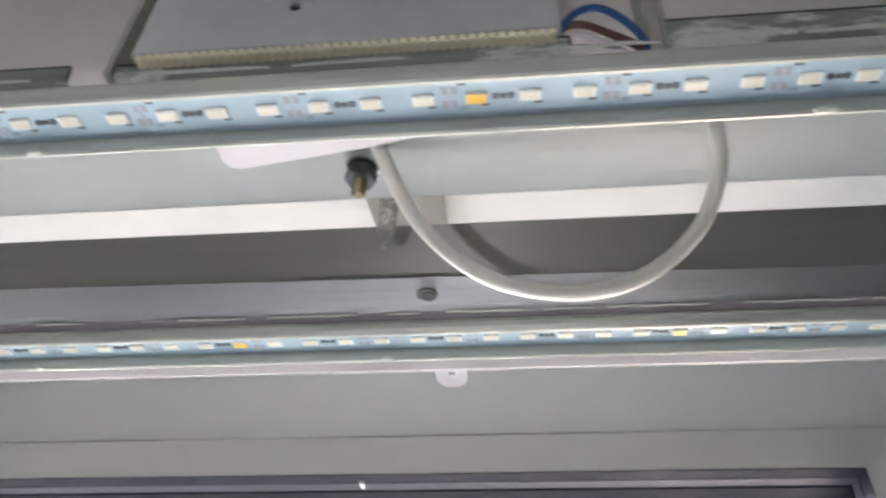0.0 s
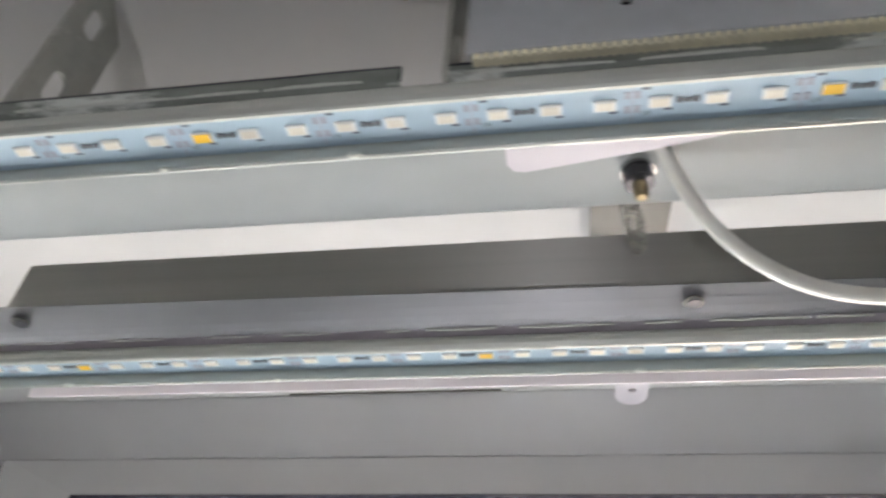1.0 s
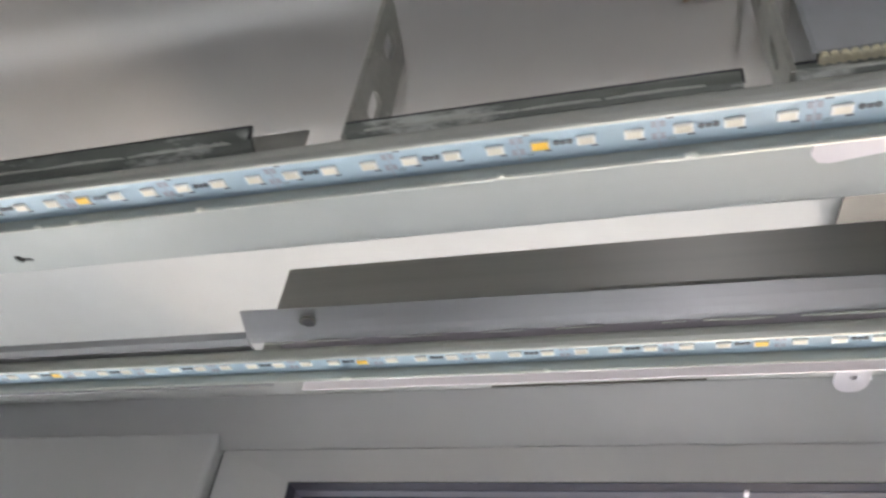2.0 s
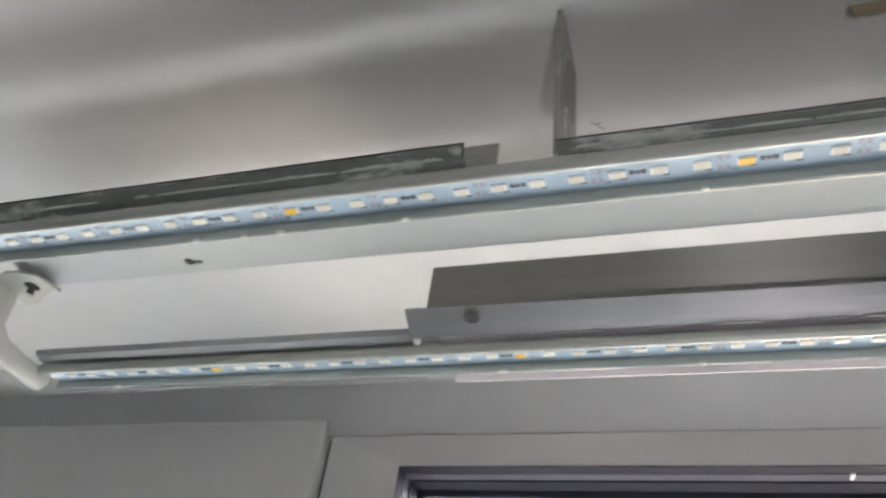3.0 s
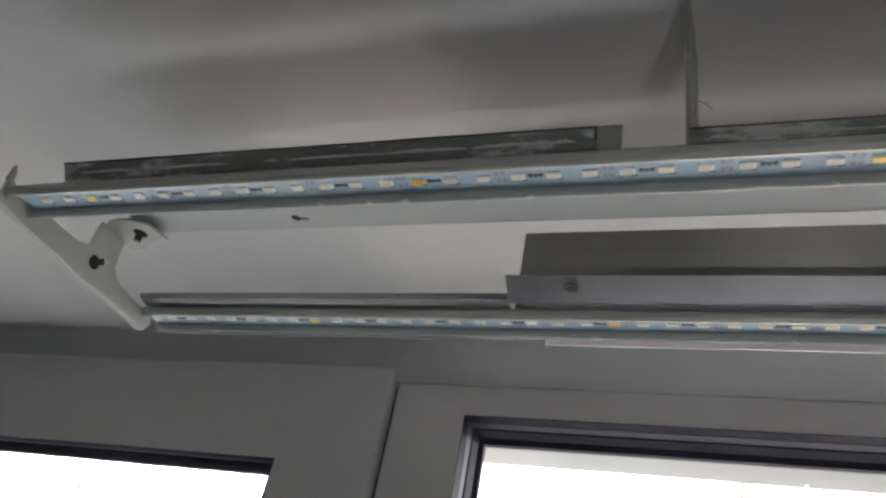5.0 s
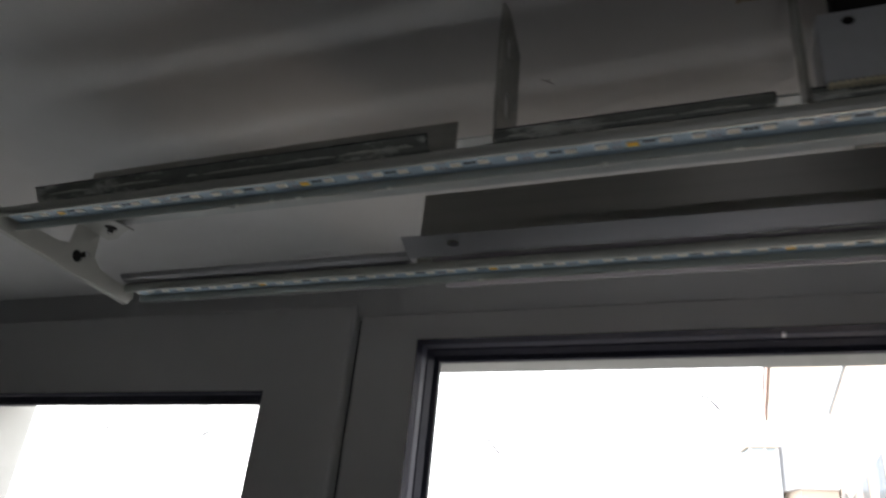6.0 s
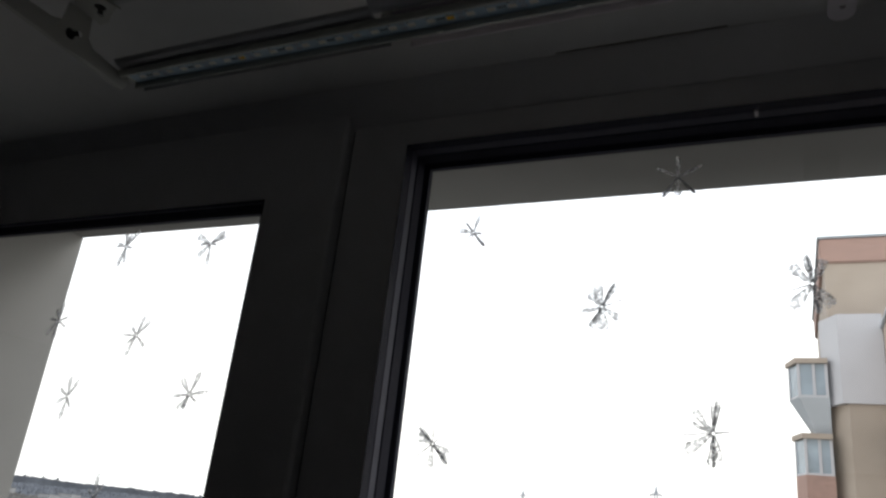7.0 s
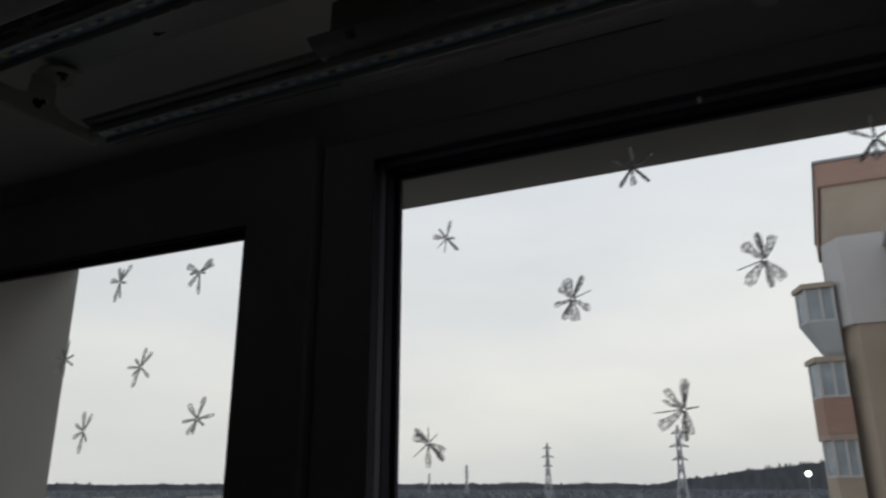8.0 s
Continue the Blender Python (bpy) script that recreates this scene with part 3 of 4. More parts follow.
tagged(part("wire", tube(spline([(0.0235, -0.002, 0.013), (0.0280, -0.007, 0.0180), (0.0350, -0.008, 0.0170), (0.0430, -0.007, 0.0120), (0.0505, -0.005, 0.0085)]), 0.0013), M_LILAC), "white insulated wire leaving the driver box", "wire", "driver wires")
out = [(-0.142 + 0.0034 * i, 0.0950 + 0.0012 * (i % 2) + 0.0006 * (i % 3)) for i in range(11)]
bm = plate_with_holes(out + [(-0.106, 0.1040), (-0.142, 0.1040)], [], 0.0012, lambda u, v, w: (u, 0.010 + w, v))
tagged(part("veneer_strip", bm, M_WOOD), "torn strip of light wood veneer beside the strap", "veneer strip")

# ---- lamp housing ----
HZ = 0.036
hous = thing("lamp_housing", (0, 0, 0), "long white sheet-metal lamp housing plate with keyholes", "lamp housing")
part("plate", plate_with_holes([(-0.638, 0.0240), (0.565, 0.0240), (0.565, 0.080), (-0.635, 0.080)], [keyhole(-0.512, 0.0695, 0.0032, 0.008, 0.0013, 0.15), circle(-0.052, 0.061, 0.0032), circle(0.30, 0.0695, 0.003)], 0.0009, lambda u, v, w: (u, v, HZ + w)), M_TIN, hous, "white sheet-metal plate")
part("rear_lip", prism(sheet([(0.0797, HZ + 0.0004), (0.0812, HZ + 0.0014), (0.0818, HZ + 0.003), (0.0818, HZ + 0.016)], 0.0009), -0.635, 0.565), M_TIN, hous)
# added near-black block stands in for the shade behind the keyhole
part("keyhole_shadow_box", box(-0.522, -0.498, 0.063, 0.077, HZ + 0.0012, HZ + 0.012), M_DARK, hous, "dark space behind the keyhole")
for x in (-0.02, 0.30):
    part("hanger", box(x - 0.006, x + 0.006, 0.040, 0.0415, HZ + 0.0009, CEIL, 0.0003), M_GALV, hous)

cap = thing("end_bracket", (0, 0, 0), "cream painted sheet-metal end bracket with keyholes", "bracket")
out = [(-0.0140, -0.0075), (0.012, -0.0092), (0.046, -0.0100), (0.066, -0.0118), (0.096, -0.0100), (0.134, -0.0115), (0.139, -0.0040), (0.137, 0.0020), (0.110, 0.0025), (0.094, 0.0045), (0.086, 0.0110), (0.084, 0.031), (0.060, 0.031), (0.058, 0.0110), (0.048, 0.0075), (0.020, 0.0065), (-0.006, 0.0065), (-0.013, 0.0100)]
part("end_plate", plate_with_holes(out, [keyhole(0.0690, 0.0040, 0.0052, 0.0110, 0.0026, 0.62), circle(0.128, -0.0010, 0.0012)], 0.0012, lambda u, v, w: (-0.6555 + w, u, v)), M_CREAM, cap, "cream end plate")
part("stiffening_fold", prism([(-0.0130, -0.0082), (0.134, -0.0114), (0.134, -0.0104), (-0.0130, -0.0072)], -0.6600, -0.6556), M_CREAM, cap)
part("inner_tab", plate_with_holes([(-0.6540, 0.0625), (-0.648, 0.0585), (-0.630, 0.0575), (-0.619, 0.0620), (-0.6165, 0.0780), (-0.632, 0.0850), (-0.642, 0.0920), (-0.6540, 0.0930)], [keyhole(-0.633, 0.0735, 0.0054, 0.0125, 0.0028, 2.4)], 0.001, lambda u, v, w: (u, v, 0.0305 + w)), M_CREAM, cap, "rounded inner tab")
part("fold_edge", tube([(-0.640, 0.0565, 0.0300), (-0.628, 0.0570, 0.0296), (-0.6185, 0.0625, 0.0298), (-0.6150, 0.0800, 0.0302)], 0.0009, 8), M_GALV, cap, "dark folded rim")
# added near-black discs give both bracket keyholes their shade
part("keyhole_dark_disc", disc(-0.6562, 0.0705, 0.0055, 0.0082, 0.0010, "x", 16), M_DARK, cap, "near-black disc darkening the keyhole")
part("keyhole_dark_disc", disc(-0.6350, 0.0755, 0.0322, 0.0105, 0.0010, "z", 16), M_DARK, cap, "near-black disc darkening the keyhole")
part("corner_ear", prism([(-0.0145, 0.0060), (-0.0105, 0.0060), (-0.0118, 0.0135), (-0.0140, 0.0170)], -0.6560, -0.6535), M_CREAM, cap)

tongue = tagged(part("spacer_plate", plate_with_holes([(-0.101, 0.0115), (-0.101, 0.0430), (-0.0985, 0.0466), (-0.094, 0.0474), (-0.045, 0.0400), (0.000, 0.0310), (0.050, 0.0195), (0.062, 0.0115)], [], 0.0022, lambda u, v, w: (u, v, 0.0240 + w)), M_LILAC), "white plastic spacer plate with rounded corner under the housing", "spacer plate")

bolt = thing("hanger_bolt", (-0.0505, 0.0610, 0.0), "brassy threaded bolt with blackened nut and washer", "bolt")
bm = bmesh.new()
prof = []
for i in range(64):
    prof.append((0.0029 if i % 2 else 0.0024, 0.0205 + i * 0.00062))
prof.append((0.0026, CEIL))
rings = []
for r_, z_ in [(0.0018, 0.0198)] + prof:
    rings.append([bm.verts.new((r_ * math.cos(2 * math.pi * k / 14), r_ * math.sin(2 * math.pi * k / 14), z_)) for k in range(14)])
for a, b in zip(rings, rings[1:]):
    for k in range(14):
        bm.faces.new((a[k], a[(k + 1) % 14], b[(k + 1) % 14], b[k]))
bm.faces.new(rings[0])
part("shank", bm, M_BOLT, bolt, "threaded brassy shank")
bm = bmesh.new()
prism([(0.0068 * math.cos(math.pi * k / 3 + 0.2), 0.0068 * math.sin(math.pi * k / 3 + 0.2)) for k in range(6)], 0.0275, 0.0335, "z", bm)
bmesh.ops.bevel(bm, geom=bm.edges[:], offset=0.0007, segments=2, affect="EDGES")
part("nut", bm, M_NUT, bolt, "blackened hexagon nut")
part("washer", disc(0, 0, 0.0346, 0.0070, 0.0013, sides=28), M_WASHER, bolt, "bright steel washer")

clip = thing("ceiling_strap", (0, 0, 0), "dull steel strap hanging from the ceiling behind the profile", "bracket")
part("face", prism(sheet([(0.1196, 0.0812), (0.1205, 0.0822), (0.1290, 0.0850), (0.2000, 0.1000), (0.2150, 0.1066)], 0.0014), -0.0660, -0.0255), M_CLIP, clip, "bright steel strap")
part("front_edge", box(-0.0665, -0.0250, 0.1186, 0.1200, 0.0796, 0.0830, 0.0003), M_NUT, clip, "dull folded front edge")
part("foot", box(-0.0660, -0.0255, 0.2130, 0.2350, CEIL - 0.0022, CEIL - 0.0004, 0.0003), M_GALV, clip)
bm = plate_with_holes([(-0.0552, 0.0640), (-0.0540, 0.0520), (-0.0530, 0.0400), (-0.0505, 0.0310), (-0.0478, 0.0300), (-0.0450, 0.0340), (-0.0445, 0.0450), (-0.0450, 0.0560), (-0.0462, 0.0640)], [slot(-0.0502, 0.0505, 0.0035, 0.0010)], 0.0022, lambda u, v, w: (u + 0.05 * (v - 0.03), 0.1050 + 0.12 * (v - 0.03) + w, v))
bmesh.ops.bevel(bm, geom=[e for e in bm.edges if e.calc_face_angle(0) > 0.9], offset=0.0005, segments=1, affect="EDGES")
tagged(part("wall_plug", bm, M_PLUG), "clear plastic tag hanging at the strap", "plastic tag")

# ---- flexible cable loop ----
knots = [(-0.045, 0.042, 0.037), (-0.041, 0.05, 0.033), (-0.035, 0.058, 0.021), (-0.026, 0.065, 0.007), (-0.013, 0.07, -0.006), (0.003, 0.073, -0.016), (0.02, 0.075, -0.02), (0.036, 0.075, -0.021), (0.052, 0.074, -0.018), (0.066, 0.071, -0.011), (0.0775, 0.066, -0.001), (0.084, 0.059, 0.009), (0.0865, 0.05, 0.019), (0.085, 0.04, 0.03), (0.085, 0.028, 0.036)]
tagged(part("cable", tube(spline(knots, 10), 0.0030, 18), M_CABLE), "thick white sheathed cable hanging in a loop", "cable")

# ---- steel profile on the rear rail ----
prof = thing("steel_profile", (0, 0, 0), "grey brushed sheet-steel profile screwed along the rear rail", "steel profile")
part("web", prism(sheet([(0.1340, 0.0062), (0.1352, 0.0250), (0.1364, 0.0690)], 0.0012), -0.3795, 0.565), M_SHEET, prof, "grey brushed upright sheet")
bm = prism(sheet([(0.1036, 0.0142), (0.1046, 0.0136), (0.1100, 0.0104), (0.1150, 0.0078), (0.1180, 0.0067), (0.1225, 0.0064)], 0.0010), -0.3800, 0.565)
for v in bm.verts:
    # the flange was cut on a slant and narrows towards its far end
    if v.co.x > 0 and v.co.y < 0.114:
        v.co += Vector((0, 0.887, -0.46)) * 0.0088 * min(1.0, (0.1155 - v.co.y) / 0.0115)
part("front_flange", bm, M_SHEET_B, prof, "paler bent front flange")
part("rear_flange", prism(sheet([(0.1225, 0.0066), (0.1600, 0.0054), (0.1612, 0.0044), (0.1616, -0.0012)], 0.0010), -0.3640, 0.565), M_LILAC, prof, "pale rear flange")
for x, y in ((-0.3415, 0.1100), (-0.0285, 0.1125)):
    zf = 0.0136 - (y - 0.1046) * 0.593 - 0.0010
    part("screw_hole", disc(x, y, zf - 0.0002, 0.0046, 0.0010, sides=20), M_CLIP, prof, "worn rim of a screw hole")
    part("screw", disc(x + 0.0006, y + 0.0004, zf - 0.0008, 0.0033, 0.0008, sides=18), M_NUT, prof, "dark screw head")

strip = thing("rail_backing", (0, 0, 0), "dull galvanised backing strip on the rear rail", "backing strip")
part("front_lip", prism(sheet([(0.1150, 0.0085), (0.1175, 0.0060), (0.1215, 0.0049)], 0.0010), -0.6520, -0.3800), M_SHEET_B, strip)
part("flange", prism(sheet([(0.1217, 0.0049), (0.1550, 0.0049), (0.1560, -0.0010)], 0.0010), -0.6520, -0.3800), M_SHEET_B, strip)
bm = bmesh.new()
rnd = random.Random(9)
x = -0.372
while x < 0.40:
    length = rnd.uniform(0.012, 0.05) * (1.0 if x > -0.15 else 0.6)
    rad = rnd.uniform(0.00025, 0.00055) * (1.0 if x < -0.12 else 1.5)
    tube([(x + length * i / 6, 0.1222 + 0.0005 * noise.noise(Vector((x * 40, i, 0))), 0.0049 + 0.0005 * noise.noise(Vector((i, x * 60, 3)))) for i in range(7)], rad, 8, bm)
    x += length + rnd.uniform(0.002, 0.016) * (1.0 if x > -0.15 else 2.2)
tagged(part("glue_bead", bm, M_GLUE), "broken bead of whitish glue along the rear rail", "glue bead", kind="stuff")

lug = thing("wall_lug", (0, 0, 0), "white plastic lug with a screw hole under the ceiling", "mounting lug")
part("plate", plate_with_holes([(-0.0492, 0.300), (-0.0492, 0.330), (-0.0475, 0.3355), (-0.0430, 0.3405), (-0.0375, 0.3415), (-0.0320, 0.3405), (-0.0280, 0.3355), (-0.0265, 0.330), (-0.0265, 0.300)], [circle(-0.0375, 0.3215, 0.0026)], 0.0022, lambda u, v, w: (u, v, 0.0895 + w)), M_LILAC, lug, "rounded lug plate")
part("stand_off", box(-0.0460, -0.0300, 0.302, 0.3160, 0.0917, CEIL, 0.0005), M_LILAC, lug)

# hairline crack between ceiling and head panel, and a small scratch on the ceiling
bm = bmesh.new()
tube([(-0.30 + 0.012 * i, 0.3470, CEIL - 0.0006 + 0.0003 * noise.noise(Vector((i * 0.7, 1, 2)))) for i in range(15)], 0.0006, 6, bm)
tagged(part("crack", bm, M_CRACK), "dark hairline crack along the ceiling edge", "crack", kind="structure")
bm = bmesh.new()
tube([(-0.2690, 0.064, CEIL - 0.0001), (-0.2660, 0.066, CEIL - 0.0002), (-0.2615, 0.071, CEIL - 0.0001)], 0.0002, 6, bm)
tube([(-0.2660, 0.066, CEIL - 0.0002), (-0.2630, 0.0655, CEIL - 0.0001)], 0.00018, 6, bm)
tagged(part("scratch", bm, M_CRACK), "small dark scratch in the ceiling paint", "scratch", kind="structure")

# ---- snowflake stickers on the panes ----


def snowflake(x, y, z, size, arms, seed):
    """A flat gel flake: wedge petals with a thicker ridge along some of them."""
    r = random.Random(seed)
    flake = thing("snowflake_sticker", (x, y, z), "", "")

    def petal(name, a, length, w0, w1, material, y0, th, jag):
        bm = bmesh.new()
        n = 6
        d, s = Vector((math.cos(a), 0, math.sin(a))), Vector((-math.sin(a), 0, math.cos(a)))
        left, right = [], []
        for i in range(n + 1):
            u = i / n
            w = w0 + (w1 - w0) * u
            if i == n:
                w *= 0.55
            c = d * (size * 0.05 + length * u)
            left.append(c + s * w * (1 + jag * r.uniform(-1, 1)))
            right.append(c - s * w * (1 + jag * r.uniform(-1, 1)))
        ring = left + right[::-1]
        f0 = [bm.verts.new((p.x, y0, p.z)) for p in ring]
        f1 = [bm.verts.new((p.x, y0 - th, p.z)) for p in ring]
        k = len(ring)
        for i in range(n):
            for vs in ((f0[i], f0[i + 1], f0[k - 2 - i], f0[k - 1 - i]), (f1[i], f1[i + 1], f1[k - 2 - i], f1[k - 1 - i])):
                bm.faces.new(vs)
        for i in range(k):
            bm.faces.new((f0[i], f0[(i + 1) % k], f1[(i + 1) % k], f1[i]))
        part(name, bm, material, flake)

    for a, length, wide, ridge in arms:
        a = math.radians(a)
        if wide > 0.04:
            petal("petal", a, size * length, size * 0.06, size * wide * 1.4, M_GEL, 0.0, 0.0005, 0.28)
            for side in (-1, 1):
                petal("ridge", a + side * wide * 1.15, size * length * r.uniform(0.75, 0.95), size * 0.012, size * 0.02, M_RIDGE, -0.0006, 0.0005, 0.5)
        else:
            petal("ridge", a, size * length, size * 0.035, size * 0.022, M_RIDGE, -0.0006, 0.0005, 0.3)
        if ridge == 2:
            petal("ridge", a + r.uniform(-0.03, 0.03), size * length, size * 0.05, size * r.uniform(0.04, 0.06), M_RIDGE, -0.0012, 0.0006, 0.3)
    return flake


ARMS = [
    [(310, 1.05, 0.08, 2), (128, 0.7, 0.05, 2), (75, 1.0, 0.09, 1), (168, 0.85, 0.13, 1), (225, 0.75, 0.03, 1), (262, 0.85, 0.03, 1), (350, 0.5, 0.06, 1)],
    [(62, 1.1, 0.12, 2), (242, 0.95, 0.12, 2), (105, 0.95, 0.2, 1), (135, 0.8, 0.14, 1), (20, 0.9, 0.03, 1), (195, 0.85, 0.1, 1), (275, 0.95, 0.22, 1), (325, 0.9, 0.13, 1)],
    [(90, 0.9, 0.08, 1), (25, 1.0, 0.05, 1), (150, 0.9, 0.06, 1), (235, 1.0, 0.08, 2), (268, 0.8, 0.12, 1), (310, 1.0, 0.07, 2)],
    [(98, 1.05, 0.12, 2), (278, 1.05, 0.12, 2), (65, 0.95, 0.17, 1), (135, 0.95, 0.17, 1), (197, 1.0, 0.03, 1), (232, 1.1, 0.2, 1), (305, 0.95, 0.2, 1)],
    [(138, 1.0, 0.15, 2), (315, 1.15, 0.12, 2), (92, 0.75, 0.04, 1), (160, 0.9, 0.17, 1), (218, 1.05, 0.03, 1), (268, 1.15, 0.15, 1), (335, 0.95, 0.17, 1), (40, 0.6, 0.04, 1)],
    [(85, 1.1, 0.14, 2), (268, 1.1, 0.14, 2), (130, 0.95, 0.13, 1), (155, 0.8, 0.06, 1), (185, 1.1, 0.03, 1), (215, 1.1, 0.18, 1), (8, 0.5, 0.03, 1), (285, 0.9, 0.1, 1)],
]
FLAKES = [(-0.404, -0.060, 0.0225, 0), (-0.259, -0.148, 0.026, 1), (-0.187, -0.013, 0.027, 2), (-0.072, -0.130, 0.028, 3), (-0.426, -0.289, 0.024, 4), (-0.158, -0.265, 0.028, 5), (-0.298, -0.359, 0.027, 4), (0.035, -0.027, 0.028, 2)]
for i, (x, z, s, kind) in enumerate(FLAKES):
    tagged(snowflake(x, 0.4172, z, s * 0.9, ARMS[kind], i + 1), "grey frosted snowflake sticker on the window glass", "snowflake sticker", "snowflakes on the wide pane")
LEFT = [
    (-0.8795, -0.0667, [(50, 1.15, 0.06, 1), (75, 0.75, 0.05, 1), (102, 0.85, 0.08, 2), (165, 0.75, 0.09, 2), (255, 1.1, 0.07, 2), (278, 0.9, 0.05, 1), (350, 0.45, 0.04, 1)]),
    (-0.7365, -0.0698, [(36, 0.95, 0.09, 2), (18, 0.95, 0.05, 1), (155, 1.0, 0.10, 2), (184, 0.65, 0.05, 1), (226, 0.95, 0.08, 2), (272, 1.2, 0.06, 1), (345, 0.4, 0.03, 1)]),
    (-0.9656, -0.1666, [(88, 1.1, 0.07, 2), (120, 0.7, 0.05, 1), (170, 0.7, 0.04, 1), (225, 1.0, 0.08, 2), (265, 1.0, 0.06, 1), (330, 0.7, 0.05, 1), (20, 0.6, 0.04, 1)]),
    (-0.8216, -0.1865, [(76, 1.0, 0.06, 1), (46, 1.0, 0.06, 2), (135, 0.6, 0.05, 1), (178, 0.95, 0.04, 1), (218, 0.65, 0.05, 1), (246, 1.1, 0.07, 2), (320, 0.85, 0.05, 1)]),
    (-0.9110, -0.2643, [(98, 1.0, 0.07, 2), (60, 1.0, 0.06, 1), (150, 0.75, 0.06, 1), (205, 0.8, 0.07, 2), (262, 1.15, 0.07, 1), (300, 0.6, 0.04, 1)]),
    (-0.7176, -0.2559, [(70, 1.1, 0.07, 1), (9, 1.05, 0.05, 2), (130, 0.95, 0.09, 2), (186, 0.95, 0.05, 2), (232, 0.9, 0.07, 1), (252, 0.75, 0.05, 1), (325, 0.55, 0.04, 1)]),
    (-0.8237, -0.3789, [(95, 1.15, 0.07, 2), (65, 0.8, 0.05, 1), (140, 0.6, 0.05, 1), (188, 0.9, 0.07, 1), (240, 0.8, 0.05, 1), (350, 0.9, 0.06, 2), (305, 0.6, 0.04, 1)]),
]
for i, (x, z, arms) in enumerate(LEFT):
    tagged(snowflake(x, 0.3760, z, 0.0243, [(a, n, w * 1.5, 1) for a, n, w, _ in arms], 50 + i), "small grey frosted snowflake sticker on the narrow pane", "snowflake sticker", "snowflakes on the narrow pane")

# ---- outside ----
M_GROUND = mat("winter_ground", (0.015, 0.0143, 0.0137), 0.95, scale=0.05, vary=0.4, second=(0.036, 0.033, 0.029), second_scale=0.012, second_at=(0.48, 0.6))
M_WOODS = mat("bare_woods", (0.10, 0.094, 0.088), 0.95, scale=0.05, vary=0.45, random_vary=0.15, second=(0.17, 0.145, 0.115), second_scale=0.010, second_at=(0.5, 0.62))
# distance haze is put into this bluish base colour
M_FAR_HAZED = mat("distant_woods_hazed", (0.105, 0.112, 0.128), 0.95, scale=0.05, vary=0.4, stretch=(1, 1, 0.5))
M_BLOCK = mat("pale_block_render", (0.36, 0.36, 0.36), 0.9, scale=0.3, vary=0.06, random_vary=0.25)
M_ROOF = mat("house_roof", (0.15, 0.135, 0.125), 0.9, scale=1.0, vary=0.2, random_vary=0.35)
# pale bluish grey includes the haze over the far pylons
M_PYLON = mat("pylon_steel", (0.38, 0.395, 0.42), 0.7, metal=0.0, scale=2, vary=0.1)
M_BEIGE = mat("beige_render", (0.33, 0.275, 0.225), 0.9, scale=1.2, vary=0.08, bump=0.2, bump_scale=8, second=(0.28, 0.23, 0.185), second_scale=0.5, second_at=(0.45, 0.7))
M_BRICK = mat("reddish_brick", (0.30, 0.195, 0.16), 0.9, scale=6, vary=0.2, stretch=(1, 1, 3))
M_PEACH = mat("peach_render", (0.44, 0.35, 0.29), 0.9, scale=2, vary=0.1, bump=0.2, bump_scale=8)
M_SLAB = mat("white_render", (0.42, 0.41, 0.42), 0.85, scale=1.5, vary=0.05)
M_BALC = mat("balcony_sheet", (0.34, 0.36, 0.38), 0.6, scale=3, vary=0.08)
M_DGLASS = mat("dark_window_glass", (0.06, 0.08, 0.10), 0.12, scale=3, vary=0.3)

GZ = -25.0
bm = bmesh.new()
N, M = 40, 44
grid = []
for j in range(M + 1):
    d = 0.75 + 4200 * (j / M) ** 3
    row = []
    for i in range(N + 1):
        a = math.radians(-82 + 164 * i / N)
        px, py = d * math.sin(a), 0.75 + d * math.cos(a)
        hill = 6 * max(0, min(1, (d - 350) / 900)) * max(0, noise.noise(Vector((px * 0.0012 + 4.1, py * 0.0012, 0.3))) + 0.25)
        row.append(bm.verts.new((px, py, GZ + min(hill, 4))))
    grid.append(row)
for a, b in zip(grid, grid[1:]):
    for k in range(N):
        bm.faces.new((a[k], a[k + 1], b[k + 1], b[k])).smooth = True
tagged(part("ground", bm, M_GROUND), "brown winter ground reaching to the horizon", "ground", kind="structure")


def clump(bm, x, y, z, w, h, r):
    """A bare crown: an uneven cluster of twiggy blades."""
    k = 9
    for i in range(k):
        a = r.uniform(0, 6.28)
        ox, oy = w * 0.35 * math.cos(a), w * 0.35 * math.sin(a)
        hh, ww = h * r.uniform(0.45, 1.0), w * r.uniform(0.12, 0.3)
        vs = [bm.verts.new((x + ox + ww * math.cos(a + t), y + oy + ww * math.sin(a + t), z + hh * u)) for t, u in ((0, 0.1), (2.1, 0.2), (4.2, 0.15))]
        m = [bm.verts.new((x + ox * 1.5 + 1.5 * ww * math.cos(a + t + 0.6), y + oy * 1.5 + 1.5 * ww * math.sin(a + t + 0.6), z + hh * u)) for t, u in ((0, 0.6), (2.1, 0.7), (4.2, 0.65))]
        top = bm.verts.new((x + ox * 1.7, y + oy * 1.7, z + hh))
        for q in range(3):
            bm.faces.new((vs[q], vs[(q + 1) % 3], m[(q + 1) % 3], m[q]))
            bm.faces.new((m[q], m[(q + 1) % 3], top))


